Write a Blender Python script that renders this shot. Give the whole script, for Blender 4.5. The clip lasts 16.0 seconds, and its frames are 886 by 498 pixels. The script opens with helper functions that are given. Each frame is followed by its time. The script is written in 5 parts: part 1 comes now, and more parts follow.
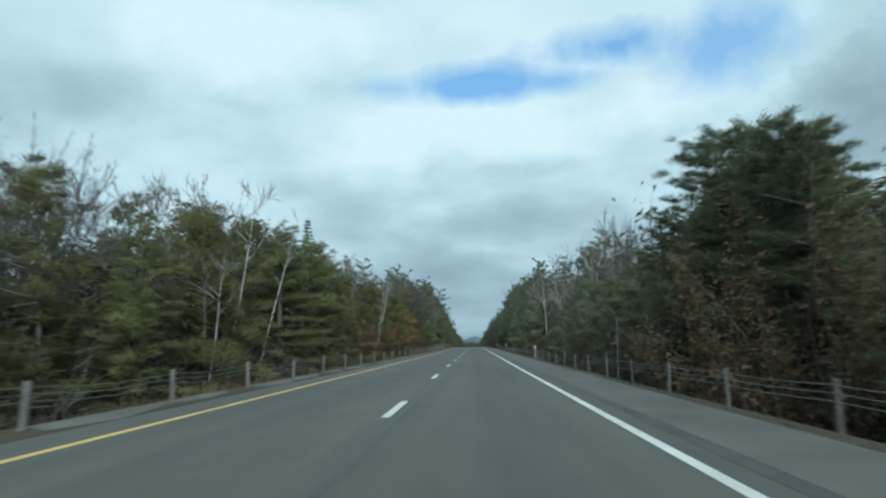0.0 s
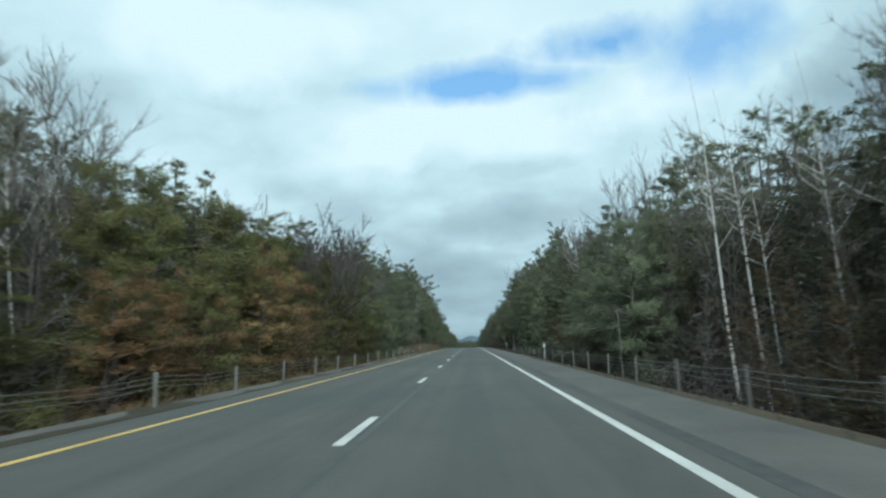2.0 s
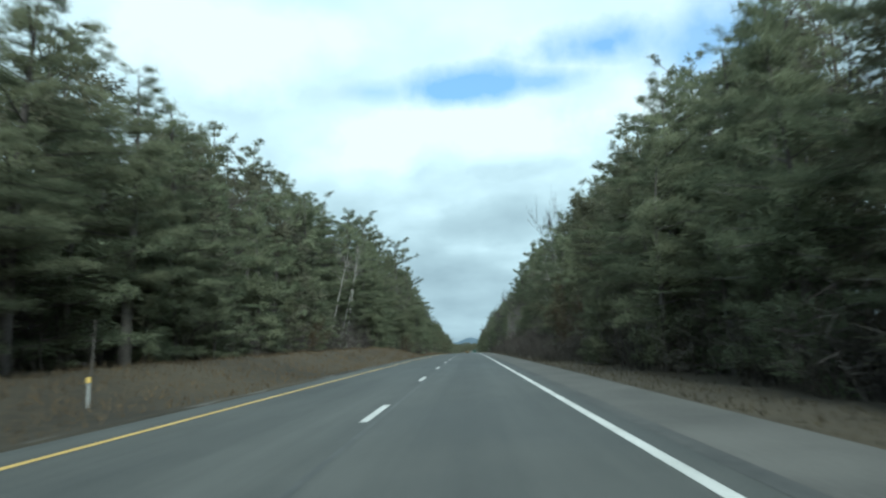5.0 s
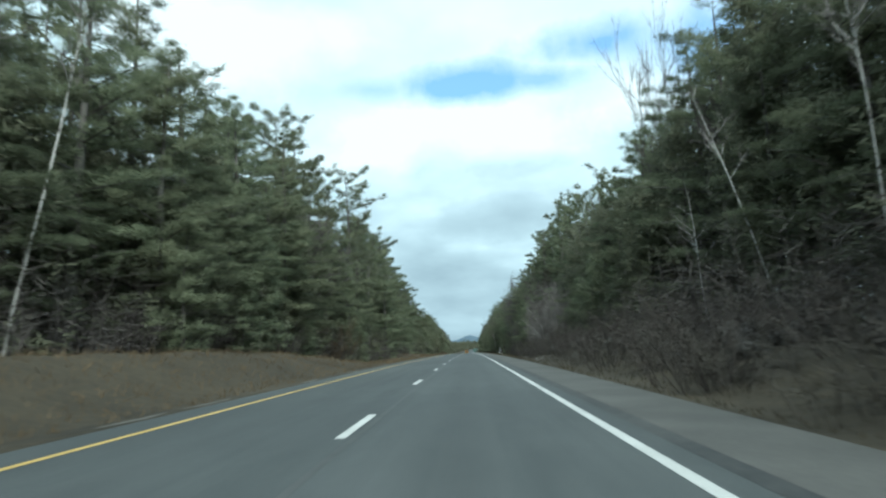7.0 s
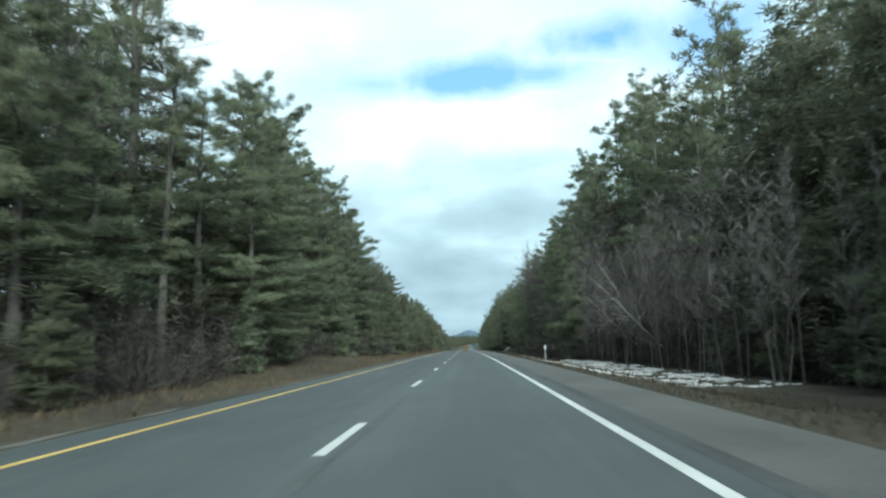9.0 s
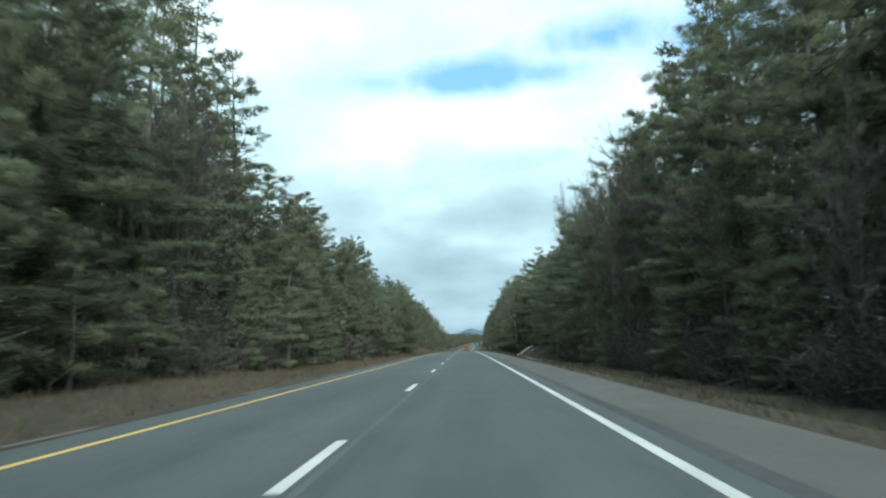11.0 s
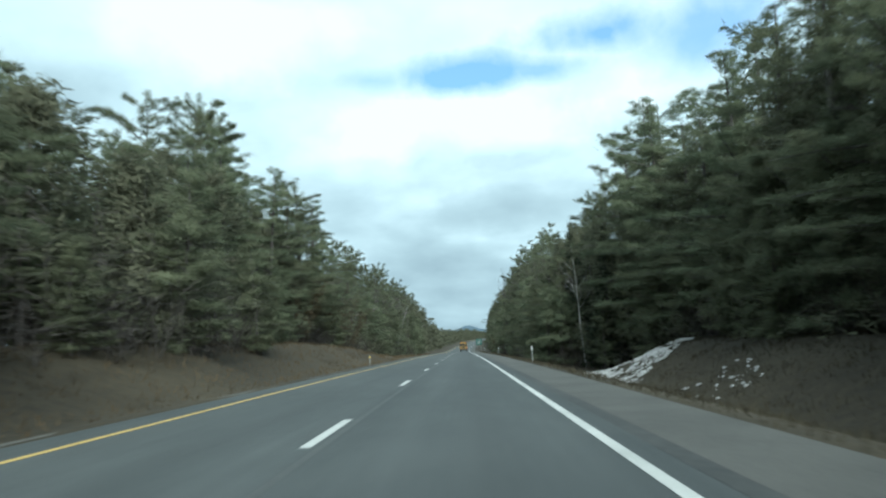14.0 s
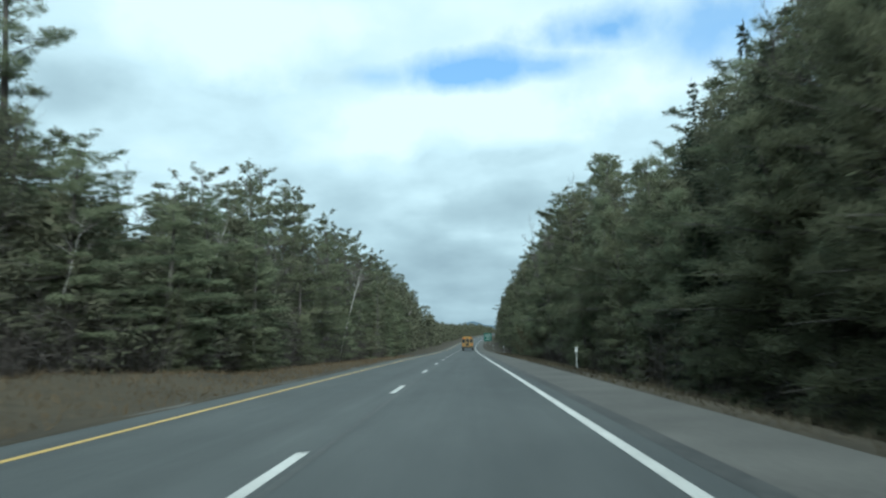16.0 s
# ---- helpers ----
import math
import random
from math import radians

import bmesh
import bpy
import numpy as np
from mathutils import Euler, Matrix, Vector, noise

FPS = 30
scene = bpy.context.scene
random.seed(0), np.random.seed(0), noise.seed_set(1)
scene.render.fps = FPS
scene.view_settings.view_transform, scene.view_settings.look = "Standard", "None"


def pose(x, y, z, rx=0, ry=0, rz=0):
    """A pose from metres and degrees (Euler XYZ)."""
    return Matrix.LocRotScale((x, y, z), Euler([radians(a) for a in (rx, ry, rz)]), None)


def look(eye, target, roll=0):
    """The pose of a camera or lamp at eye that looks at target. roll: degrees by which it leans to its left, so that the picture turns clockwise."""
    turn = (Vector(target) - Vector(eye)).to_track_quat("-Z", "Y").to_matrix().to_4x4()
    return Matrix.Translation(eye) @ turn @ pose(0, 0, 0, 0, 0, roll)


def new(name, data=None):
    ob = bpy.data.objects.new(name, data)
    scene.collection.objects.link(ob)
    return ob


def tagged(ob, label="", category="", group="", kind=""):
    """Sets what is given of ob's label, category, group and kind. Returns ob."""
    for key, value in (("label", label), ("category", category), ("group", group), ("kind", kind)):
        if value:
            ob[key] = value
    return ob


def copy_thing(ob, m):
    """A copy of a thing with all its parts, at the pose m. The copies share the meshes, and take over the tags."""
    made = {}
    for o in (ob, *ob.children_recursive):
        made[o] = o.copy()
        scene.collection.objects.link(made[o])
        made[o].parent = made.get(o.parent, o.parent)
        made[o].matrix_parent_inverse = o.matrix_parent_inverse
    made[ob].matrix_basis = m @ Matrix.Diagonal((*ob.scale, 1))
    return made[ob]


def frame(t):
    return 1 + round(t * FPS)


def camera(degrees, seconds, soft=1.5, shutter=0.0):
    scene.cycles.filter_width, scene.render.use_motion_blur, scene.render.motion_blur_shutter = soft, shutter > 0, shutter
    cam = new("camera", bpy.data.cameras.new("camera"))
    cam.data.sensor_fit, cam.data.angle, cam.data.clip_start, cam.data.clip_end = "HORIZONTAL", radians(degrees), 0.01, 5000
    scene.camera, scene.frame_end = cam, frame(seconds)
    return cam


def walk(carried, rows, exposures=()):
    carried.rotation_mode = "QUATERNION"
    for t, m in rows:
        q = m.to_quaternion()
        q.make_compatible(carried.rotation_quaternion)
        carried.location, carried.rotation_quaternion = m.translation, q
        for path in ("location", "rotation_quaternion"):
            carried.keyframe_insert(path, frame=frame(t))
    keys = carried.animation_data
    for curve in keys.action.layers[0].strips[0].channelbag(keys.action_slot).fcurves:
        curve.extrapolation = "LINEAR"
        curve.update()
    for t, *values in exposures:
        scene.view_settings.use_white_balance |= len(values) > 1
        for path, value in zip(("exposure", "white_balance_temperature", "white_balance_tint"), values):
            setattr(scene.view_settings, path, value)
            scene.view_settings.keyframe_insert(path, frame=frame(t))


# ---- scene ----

# ---------- camera ----------
# seconds, x, y, z, pitch, lean, yaw
PATH = [
    (0.0, -0.339, 3.76, 1.184, 8.42, 0.58, 2.62),
    (0.5, -0.259, 19.82, 1.181, 8.56, 0.99, 2.45),
    (1.0, -0.197, 35.77, 1.185, 8.47, 1.22, 2.37),
    (1.5, -0.092, 51.69, 1.193, 8.40, 1.31, 2.24),
    (2.0, -0.033, 67.64, 1.208, 8.41, 1.61, 2.18),
    (2.5, 0.002, 83.51, 1.229, 8.48, 1.85, 2.13),
    (3.0, 0.041, 99.34, 1.258, 8.57, 1.99, 2.13),
    (3.5, 0.108, 115.17, 1.294, 8.61, 2.17, 2.09),
    (4.0, 0.163, 130.93, 1.332, 8.67, 2.18, 2.00),
    (6.5, 0.099, 209.60, 1.384, 8.46, 2.19, 1.97),
    (7.0, 0.101, 225.18, 1.359, 8.43, 2.26, 1.94),
    (7.5, 0.072, 240.65, 1.321, 8.34, 1.97, 1.93),
    (8.0, 0.075, 256.24, 1.263, 8.26, 1.83, 1.89),
    (8.5, 0.057, 271.91, 1.179, 8.13, 1.91, 1.82),
    (9.0, 0.077, 287.65, 1.068, 7.99, 2.00, 1.91),
    (9.5, 0.062, 303.26, 0.934, 8.03, 1.97, 1.98),
    (10.0, 0.076, 318.83, 0.787, 7.97, 1.92, 2.09),
    (12.5, -0.029, 398.30, -0.081, 7.79, 1.99, 1.92),
    (13.0, -0.094, 414.00, -0.265, 7.73, 2.07, 1.72),
    (13.5, -0.160, 429.67, -0.455, 7.67, 2.14, 1.82),
    (14.0, -0.181, 445.49, -0.669, 7.65, 2.19, 1.84),
    (14.5, -0.265, 461.49, -0.906, 7.59, 2.27, 1.98),
    (15.0, -0.362, 477.60, -1.169, 7.51, 2.14, 2.06),
    (15.5, -0.447, 493.81, -1.452, 7.44, 2.03, 2.20),
    (16.0, -0.604, 509.97, -1.750, 7.33, 1.93, 2.24),
]
cam = camera(69.0, 16.0, soft=2.25, shutter=0.17)
walk(cam, [(t, pose(x, y, z, 90 + p, 0, yaw) @ pose(0, 0, 0, 0, 0, -r)) for t, x, y, z, p, r, yaw in PATH],
     [(0, -0.25, 5400, -6), (2.5, -0.12, 5500, -6), (4.2, 0.02, 5500, -6), (7, 0.22, 5500, -6), (9.5, 0.28, 5500, -6), (13, 0.26, 5550, -6), (14.5, 0.13, 5500, -6), (16, -0.02, 5450, -6)])

# ---------- sky and sun ----------
SUN_ELEV, SUN_AZ = 41.0, 165.0      # degrees; azimuth from +y towards +x


def nodes_of(mat):
    mat.use_nodes = True
    nt = mat.node_tree
    nt.nodes.clear()
    return nt


def math_node(nt, op, a, b=None, clamp=False):
    n = nt.nodes.new("ShaderNodeMath")
    n.operation, n.use_clamp = op, clamp
    for i, v in enumerate((a, b)):
        if v is None:
            continue
        if isinstance(v, (int, float)):
            n.inputs[i].default_value = v
        else:
            nt.links.new(v, n.inputs[i])
    return n.outputs[0]


def mix_color(nt, fac, a, b, mode="MIX"):
    n = nt.nodes.new("ShaderNodeMix")
    n.data_type, n.blend_type = "RGBA", mode
    for sock, v in ((n.inputs[0], fac), (n.inputs[6], a), (n.inputs[7], b)):
        if isinstance(v, (int, float)):
            sock.default_value = v
        elif isinstance(v, tuple):
            sock.default_value = (*v, 1)
        else:
            nt.links.new(v, sock)
    return n.outputs[2]


def ramp(nt, fac, stops):
    n = nt.nodes.new("ShaderNodeValToRGB")
    nt.links.new(fac, n.inputs[0])
    el = n.color_ramp.elements
    while len(el) < len(stops):
        el.new(0.5)
    for e, (p, c) in zip(el, stops):
        e.position = p
        e.color = (c, c, c, 1) if isinstance(c, (int, float)) else (*c, 1)
    return n.outputs[0]


def noise_tex(nt, vec, scale, detail=4.0, rough=0.55):
    n = nt.nodes.new("ShaderNodeTexNoise")
    n.inputs["Scale"].default_value, n.inputs["Detail"].default_value, n.inputs["Roughness"].default_value = scale, detail, rough
    if vec is not None:
        nt.links.new(vec, n.inputs["Vector"])
    return n.outputs[0]


def make_world():
    world = bpy.data.worlds.new("sky")
    scene.world = world
    world.use_nodes = True
    nt = world.node_tree
    nt.nodes.clear()
    out = nt.nodes.new("ShaderNodeOutputWorld")
    bg = nt.nodes.new("ShaderNodeBackground")
    nt.links.new(bg.outputs[0], out.inputs[0])
    sky = nt.nodes.new("ShaderNodeTexSky")
    sky.sky_type, sky.sun_disc = "NISHITA", False
    sky.sun_elevation, sky.sun_rotation = radians(SUN_ELEV), radians(SUN_AZ)
    blue = mix_color(nt, 0.40, mix_color(nt, 1.0, sky.outputs[0], (0.15, 0.165, 0.18), "MULTIPLY"), (0.50, 0.80, 1.15))
    co = nt.nodes.new("ShaderNodeTexCoord")
    sep = nt.nodes.new("ShaderNodeSeparateXYZ")
    nt.links.new(co.outputs["Generated"], sep.inputs[0])
    zc = math_node(nt, "ADD", math_node(nt, "MAXIMUM", sep.outputs[2], 0.0), 0.26)
    px = math_node(nt, "DIVIDE", sep.outputs[0], zc)
    py = math_node(nt, "DIVIDE", sep.outputs[1], zc)
    comb = nt.nodes.new("ShaderNodeCombineXYZ")
    nt.links.new(px, comb.inputs[0])
    nt.links.new(py, comb.inputs[1])
    big = noise_tex(nt, comb.outputs[0], 1.1, 3, 0.45)
    fine = noise_tex(nt, comb.outputs[0], 3.2, 4, 0.5)
    edge = noise_tex(nt, co.outputs["Generated"], 8.0, 5, 0.55)
    # gaps in the cloud: places in the sky as (bearing, height, half widths), degrees
    gaps = None
    az = math_node(nt, "ARCTAN2", sep.outputs[0], sep.outputs[1])
    el = math_node(nt, "ARCSINE", sep.outputs[2])
    wob = math_node(nt, "MULTIPLY", math_node(nt, "SUBTRACT", edge, 0.5), 2.4)

    def blob(ga, ge, wa, we, soft):
        u = math_node(nt, "DIVIDE", math_node(nt, "SUBTRACT", az, radians(ga)), radians(wa))
        v = math_node(nt, "DIVIDE", math_node(nt, "SUBTRACT", el, radians(ge)), radians(we))
        r2 = math_node(nt, "SQRT", math_node(nt, "ADD", math_node(nt, "MULTIPLY", u, u), math_node(nt, "MULTIPLY", v, v)))
        return math_node(nt, "MULTIPLY", math_node(nt, "SUBTRACT", 1.25, math_node(nt, "ADD", r2, wob)), soft, clamp=True)

    for ga, ge, wa, we, amount in GAPS:
        m = math_node(nt, "MULTIPLY", blob(ga, ge, wa, we, 1.05), amount)
        gaps = m if gaps is None else math_node(nt, "MAXIMUM", gaps, m)
    shade = math_node(nt, "ADD", math_node(nt, "MULTIPLY", big, 0.64), math_node(nt, "MULTIPLY", fine, 0.36))
    for ga, ge, wa, we, amount in BANKS:
        shade = math_node(nt, "ADD", shade, math_node(nt, "MULTIPLY", blob(ga, ge, wa, we, 0.8), amount))
    # grey lower decks nearer the horizon, white tops higher
    low = math_node(nt, "MULTIPLY", math_node(nt, "SUBTRACT", 0.30, el, clamp=True), 1.0)
    shade = math_node(nt, "SUBTRACT", shade, low)
    cloud = ramp(nt, shade, [(0.10, (0.36, 0.43, 0.47)), (0.32, (0.57, 0.66, 0.69)), (0.46, (0.80, 0.90, 0.92)), (0.60, (1.0, 1.03, 1.02))])
    gaps = math_node(nt, "MULTIPLY", gaps, math_node(nt, "ADD", 0.55, fine), clamp=True)
    colour = mix_color(nt, gaps, cloud, blue)
    nt.links.new(colour, bg.inputs[0])
    bg.inputs[1].default_value = 1.0


# bearing, height, half widths in degrees, amount: openings in the cloud, then white and grey banks
GAPS = [(1.0, 22.6, 8.0, 1.7, 1.1), (8.0, 22.6, 6.5, 1.3, 0.8), (13.5, 25.0, 7.0, 2.0, 0.95), (24.0, 23.8, 8.0, 4.0, 0.75), (-8.0, 22.4, 4.5, 1.3, 0.6), (60, 40, 25, 12, 0.6), (-120, 45, 40, 14, 0.6)]
BANKS = [(1, 18.8, 12, 2.8, 0.20), (16, 20.0, 7, 2.4, 0.20), (-19, 25, 9, 4, 0.20), (-12, 19, 9, 4, 0.08), (-20, 12.5, 14, 5, 0.06), (5.0, 15.6, 4.5, 1.0, -0.14), (2.5, 10.9, 8.5, 1.7, -0.15), (1, 5, 10, 3.0, -0.08), (-34, 19.5, 8, 2.8, -0.12), (31, 18.6, 6, 4.2, -0.30), (14, 13, 6, 3, 0.08)]
make_world()
sun = new("sun", bpy.data.lights.new("sun", "SUN"))
sun.data.energy, sun.data.angle, sun.data.color = 4.7, radians(32), (1.0, 0.95, 0.87)
d = Vector((math.sin(radians(SUN_AZ)) * math.cos(radians(SUN_ELEV)), math.cos(radians(SUN_AZ)) * math.cos(radians(SUN_ELEV)), math.sin(radians(SUN_ELEV))))
sun.matrix_basis = look(d * 400, (0, 0, 0))

# ---------- materials ----------


def principled(name, rough=0.8, metal=0.0, spec=0.3):
    mat = bpy.data.materials.new(name)
    nt = nodes_of(mat)
    out = nt.nodes.new("ShaderNodeOutputMaterial")
    b = nt.nodes.new("ShaderNodeBsdfPrincipled")
    b.inputs["Roughness"].default_value, b.inputs["Metallic"].default_value = rough, metal
    b.inputs["Specular IOR Level"].default_value = spec
    nt.links.new(b.outputs[0], out.inputs[0])
    co = nt.nodes.new("ShaderNodeTexCoord")
    return mat, nt, b, co.outputs["Object"]


def bump(nt, b, height, strength, dist=0.02):
    n = nt.nodes.new("ShaderNodeBump")
    n.inputs["Strength"].default_value, n.inputs["Distance"].default_value = strength, dist
    nt.links.new(height, n.inputs["Height"])
    nt.links.new(n.outputs[0], b.inputs["Normal"])


def stretched(nt, vec, sx, sy, sz):
    n = nt.nodes.new("ShaderNodeMapping")
    n.inputs["Scale"].default_value = (sx, sy, sz)
    nt.links.new(vec, n.inputs[0])
    return n.outputs[0]


def mat_speckled(name, dark, light, big=0.3, small=12.0, rough=0.85, bumps=0.3, random=0.0):
    mat, nt, b, co = principled(name, rough)
    a = noise_tex(nt, co, big, 3)
    c = noise_tex(nt, co, small, 5, 0.65)
    f = math_node(nt, "ADD", math_node(nt, "MULTIPLY", a, 0.55), math_node(nt, "MULTIPLY", c, 0.45))
    f = ramp(nt, f, [(0.36, 0.0), (0.64, 1.0)])
    col = mix_color(nt, f, dark, light)
    if random:
        info = nt.nodes.new("ShaderNodeObjectInfo")
        h = nt.nodes.new("ShaderNodeHueSaturation")
        nt.links.new(col, h.inputs["Color"])
        nt.links.new(math_node(nt, "ADD", math_node(nt, "MULTIPLY", info.outputs["Random"], random), 1 - random / 2), h.inputs["Value"])
        nt.links.new(math_node(nt, "ADD", math_node(nt, "MULTIPLY", info.outputs["Random"], 0.05), 0.475), h.inputs["Hue"])
        col = h.outputs[0]
    nt.links.new(col, b.inputs["Base Color"])
    if bumps:
        bump(nt, b, c, bumps)
    return mat


def mat_asphalt():
    mat, nt, b, co = principled("asphalt", 0.8, 0, 0.35)
    streak = noise_tex(nt, stretched(nt, co, 1.1, 0.012, 1), 1.0, 5, 0.65)
    patch = noise_tex(nt, stretched(nt, co, 0.22, 0.07, 1), 1.0, 5, 0.6)
    mottle = noise_tex(nt, stretched(nt, co, 1.6, 0.5, 1), 1.0, 4, 0.6)
    grit = noise_tex(nt, co, 60, 4, 0.7)
    f = math_node(nt, "ADD", math_node(nt, "MULTIPLY", streak, 0.36), math_node(nt, "ADD", math_node(nt, "MULTIPLY", patch, 0.28), math_node(nt, "ADD", math_node(nt, "MULTIPLY", mottle, 0.18), math_node(nt, "MULTIPLY", grit, 0.18))))
    col = mix_color(nt, ramp(nt, f, [(0.36, 0.0), (0.64, 1.0)]), (0.034, 0.0375, 0.037), (0.082, 0.0855, 0.082))
    # warmer tint on the first stretch, bluer beyond
    sep = nt.nodes.new("ShaderNodeSeparateXYZ")
    nt.links.new(co, sep.inputs[0])
    bluish = math_node(nt, "MULTIPLY", math_node(nt, "SUBTRACT", sep.outputs[1], 150.0), 0.02, clamp=True)
    col = mix_color(nt, 1.0, col, mix_color(nt, bluish, (1.05, 1.0, 0.93), (0.96, 1.0, 1.03)), "MULTIPLY")
    # polished wheel tracks and the oil-darkened strip between them, in each lane
    for lane in (0.0, -3.62):
        d = math_node(nt, "ABSOLUTE", math_node(nt, "SUBTRACT", sep.outputs[0], lane))
        band = math_node(nt, "SUBTRACT", 1.0, math_node(nt, "DIVIDE", d, 0.55), clamp=True)
        col = mix_color(nt, math_node(nt, "MULTIPLY", band, math_node(nt, "MULTIPLY", streak, 0.55)), col, (0.034, 0.037, 0.037))
    # darker lengths with ragged ends
    dark_lengths = ramp(nt, noise_tex(nt, stretched(nt, co, 0.05, 0.045, 1), 1.0, 2, 0.4), [(0.55, 0.0), (0.59, 1.0)])
    col = mix_color(nt, math_node(nt, "MULTIPLY", dark_lengths, 0.35), col, (0.042, 0.047, 0.048))
    nt.links.new(col, b.inputs["Base Color"])
    bump(nt, b, grit, 0.25, 0.01)
    return mat


def mat_needles(name, dark, light, random=0.4, hue=0.035):
    mat = bpy.data.materials.new(name)
    nt = nodes_of(mat)
    out = nt.nodes.new("ShaderNodeOutputMaterial")
    co = nt.nodes.new("ShaderNodeTexCoord").outputs["Object"]
    geo = nt.nodes.new("ShaderNodeNewGeometry")
    info = nt.nodes.new("ShaderNodeObjectInfo")
    a = noise_tex(nt, co, 0.55, 2)
    c = noise_tex(nt, co, 2.2, 2)
    f = math_node(nt, "ADD", math_node(nt, "MULTIPLY", a, 0.55), math_node(nt, "ADD", math_node(nt, "MULTIPLY", c, 0.30), math_node(nt, "MULTIPLY", geo.outputs["Random Per Island"], 0.16)))
    col = mix_color(nt, ramp(nt, f, [(0.36, 0.0), (0.66, 1.0)]), dark, light)
    h = nt.nodes.new("ShaderNodeHueSaturation")
    nt.links.new(col, h.inputs["Color"])
    nt.links.new(math_node(nt, "ADD", math_node(nt, "MULTIPLY", info.outputs["Random"], random), 1 - random / 2), h.inputs["Value"])
    nt.links.new(math_node(nt, "ADD", math_node(nt, "MULTIPLY", info.outputs["Random"], hue), 0.495 - hue / 2), h.inputs["Hue"])
    d1 = nt.nodes.new("ShaderNodeBsdfDiffuse")
    d2 = nt.nodes.new("ShaderNodeBsdfTranslucent")
    nt.links.new(h.outputs[0], d1.inputs[0])
    nt.links.new(h.outputs[0], d2.inputs[0])
    mx = nt.nodes.new("ShaderNodeMixShader")
    mx.inputs[0].default_value = 0.48
    nt.links.new(d1.outputs[0], mx.inputs[1])
    nt.links.new(d2.outputs[0], mx.inputs[2])
    nt.links.new(mx.outputs[0], out.inputs[0])
    return mat


def mat_birch():
    mat, nt, b, co = principled("birch_bark", 0.8)
    bands = noise_tex(nt, stretched(nt, co, 2.5, 2.5, 3.0), 1.0, 5, 0.75)
    col = mix_color(nt, ramp(nt, bands, [(0.38, 0.0), (0.47, 1.0)]), (0.10, 0.09, 0.085), (0.46, 0.445, 0.415))
    nt.links.new(col, b.inputs["Base Color"])
    return mat


M_ASPHALT = mat_asphalt()
M_SHOULDER = mat_speckled("shoulder_asphalt", (0.056, 0.055, 0.051), (0.098, 0.095, 0.087), 0.45, 14, 0.85, 0.2)
M_SEAM = mat_speckled("seal_tar", (0.036, 0.039, 0.039), (0.080, 0.083, 0.081), 0.06, 2, 0.7, 0.1)
M_SEAM2 = mat_speckled("dark_asphalt", (0.030, 0.032, 0.032), (0.068, 0.069, 0.066), 0.25, 5, 0.8, 0.1)
M_GRAVEL = mat_speckled("shoulder_gravel", (0.058, 0.056, 0.050), (0.118, 0.113, 0.101), 0.6, 9, 0.9, 0.5)
M_WHITE = mat_speckled("white_road_paint", (0.32, 0.322, 0.305), (0.53, 0.53, 0.505), 0.5, 25, 0.6, 0.1)
M_YELLOW = mat_speckled("yellow_road_paint", (0.37, 0.255, 0.075), (0.52, 0.375, 0.125), 0.5, 25, 0.6, 0.1)
M_GROUND = mat_speckled("grass_and_leaf_litter", (0.022, 0.019, 0.013), (0.060, 0.049, 0.031), 0.10, 2.5, 0.95, 0.6)
M_GRASS = mat_speckled("dry_grass", (0.050, 0.038, 0.022), (0.120, 0.088, 0.050), 0.3, 4, 0.9, 0.2)
# right verge: more olive grass, also darkened to hold the tree shade
M_GRASS_SHADED = mat_speckled("olive_grass", (0.027, 0.024, 0.015), (0.066, 0.055, 0.033), 0.3, 4, 0.9, 0.2)
M_SNOW = mat_speckled("old_snow", (0.20, 0.19, 0.18), (0.58, 0.57, 0.555), 0.9, 5, 0.7, 0.5)
M_ROCK = mat_speckled("cut_rock", (0.014, 0.013, 0.012), (0.058, 0.055, 0.050), 0.9, 5, 0.9, 0.8, 0.3)
M_POST = mat_speckled("weathered_post", (0.085, 0.082, 0.074), (0.20, 0.194, 0.178), 1.5, 14, 0.85, 0.3, 0.3)
# same weathered posts for the right rail, the wood's shade painted in
M_POST_SHADED = mat_speckled("dark_weathered_post", (0.045, 0.043, 0.038), (0.12, 0.115, 0.105), 1.5, 14, 0.85, 0.3, 0.3)
M_CABLE = mat_speckled("galvanised_cable", (0.06, 0.062, 0.06), (0.14, 0.143, 0.14), 2, 20, 0.5, 0.1)
M_PINE = mat_needles("pine_needles", (0.104, 0.118, 0.075), (0.214, 0.232, 0.148))
M_OLIVE_PINE = mat_needles("olive_pine_needles", (0.094, 0.098, 0.044), (0.196, 0.196, 0.088))
# darker copy of the pine needles: shade put into their colour
M_SHADED_PINE = mat_needles("dark_pine_needles", (0.050, 0.062, 0.036), (0.115, 0.132, 0.075))
M_SPRUCE = mat_needles("spruce_needles", (0.038, 0.050, 0.036), (0.085, 0.102, 0.068))
M_DEEP = mat_needles("deep_wood_needles", (0.100, 0.103, 0.072), (0.190, 0.190, 0.128))
M_BROWNED = mat_needles("browned_needles", (0.165, 0.115, 0.060), (0.310, 0.215, 0.112), 0.3, 0.02)
M_RUSSET = mat_needles("russet_leaves", (0.075, 0.058, 0.036), (0.150, 0.112, 0.068), 0.4, 0.02)
M_BARK = mat_speckled("grey_bark", (0.055, 0.049, 0.044), (0.140, 0.128, 0.115), 1.0, 10, 0.95, 0.5, 0.3)
M_TWIG = mat_speckled("bare_twigs", (0.098, 0.087, 0.079), (0.225, 0.206, 0.190), 0.5, 6, 0.95, 0.0, 0.3)
M_BRUSH = mat_speckled("brush_twigs", (0.030, 0.026, 0.022), (0.068, 0.060, 0.051), 0.5, 6, 0.95, 0.0, 0.3)
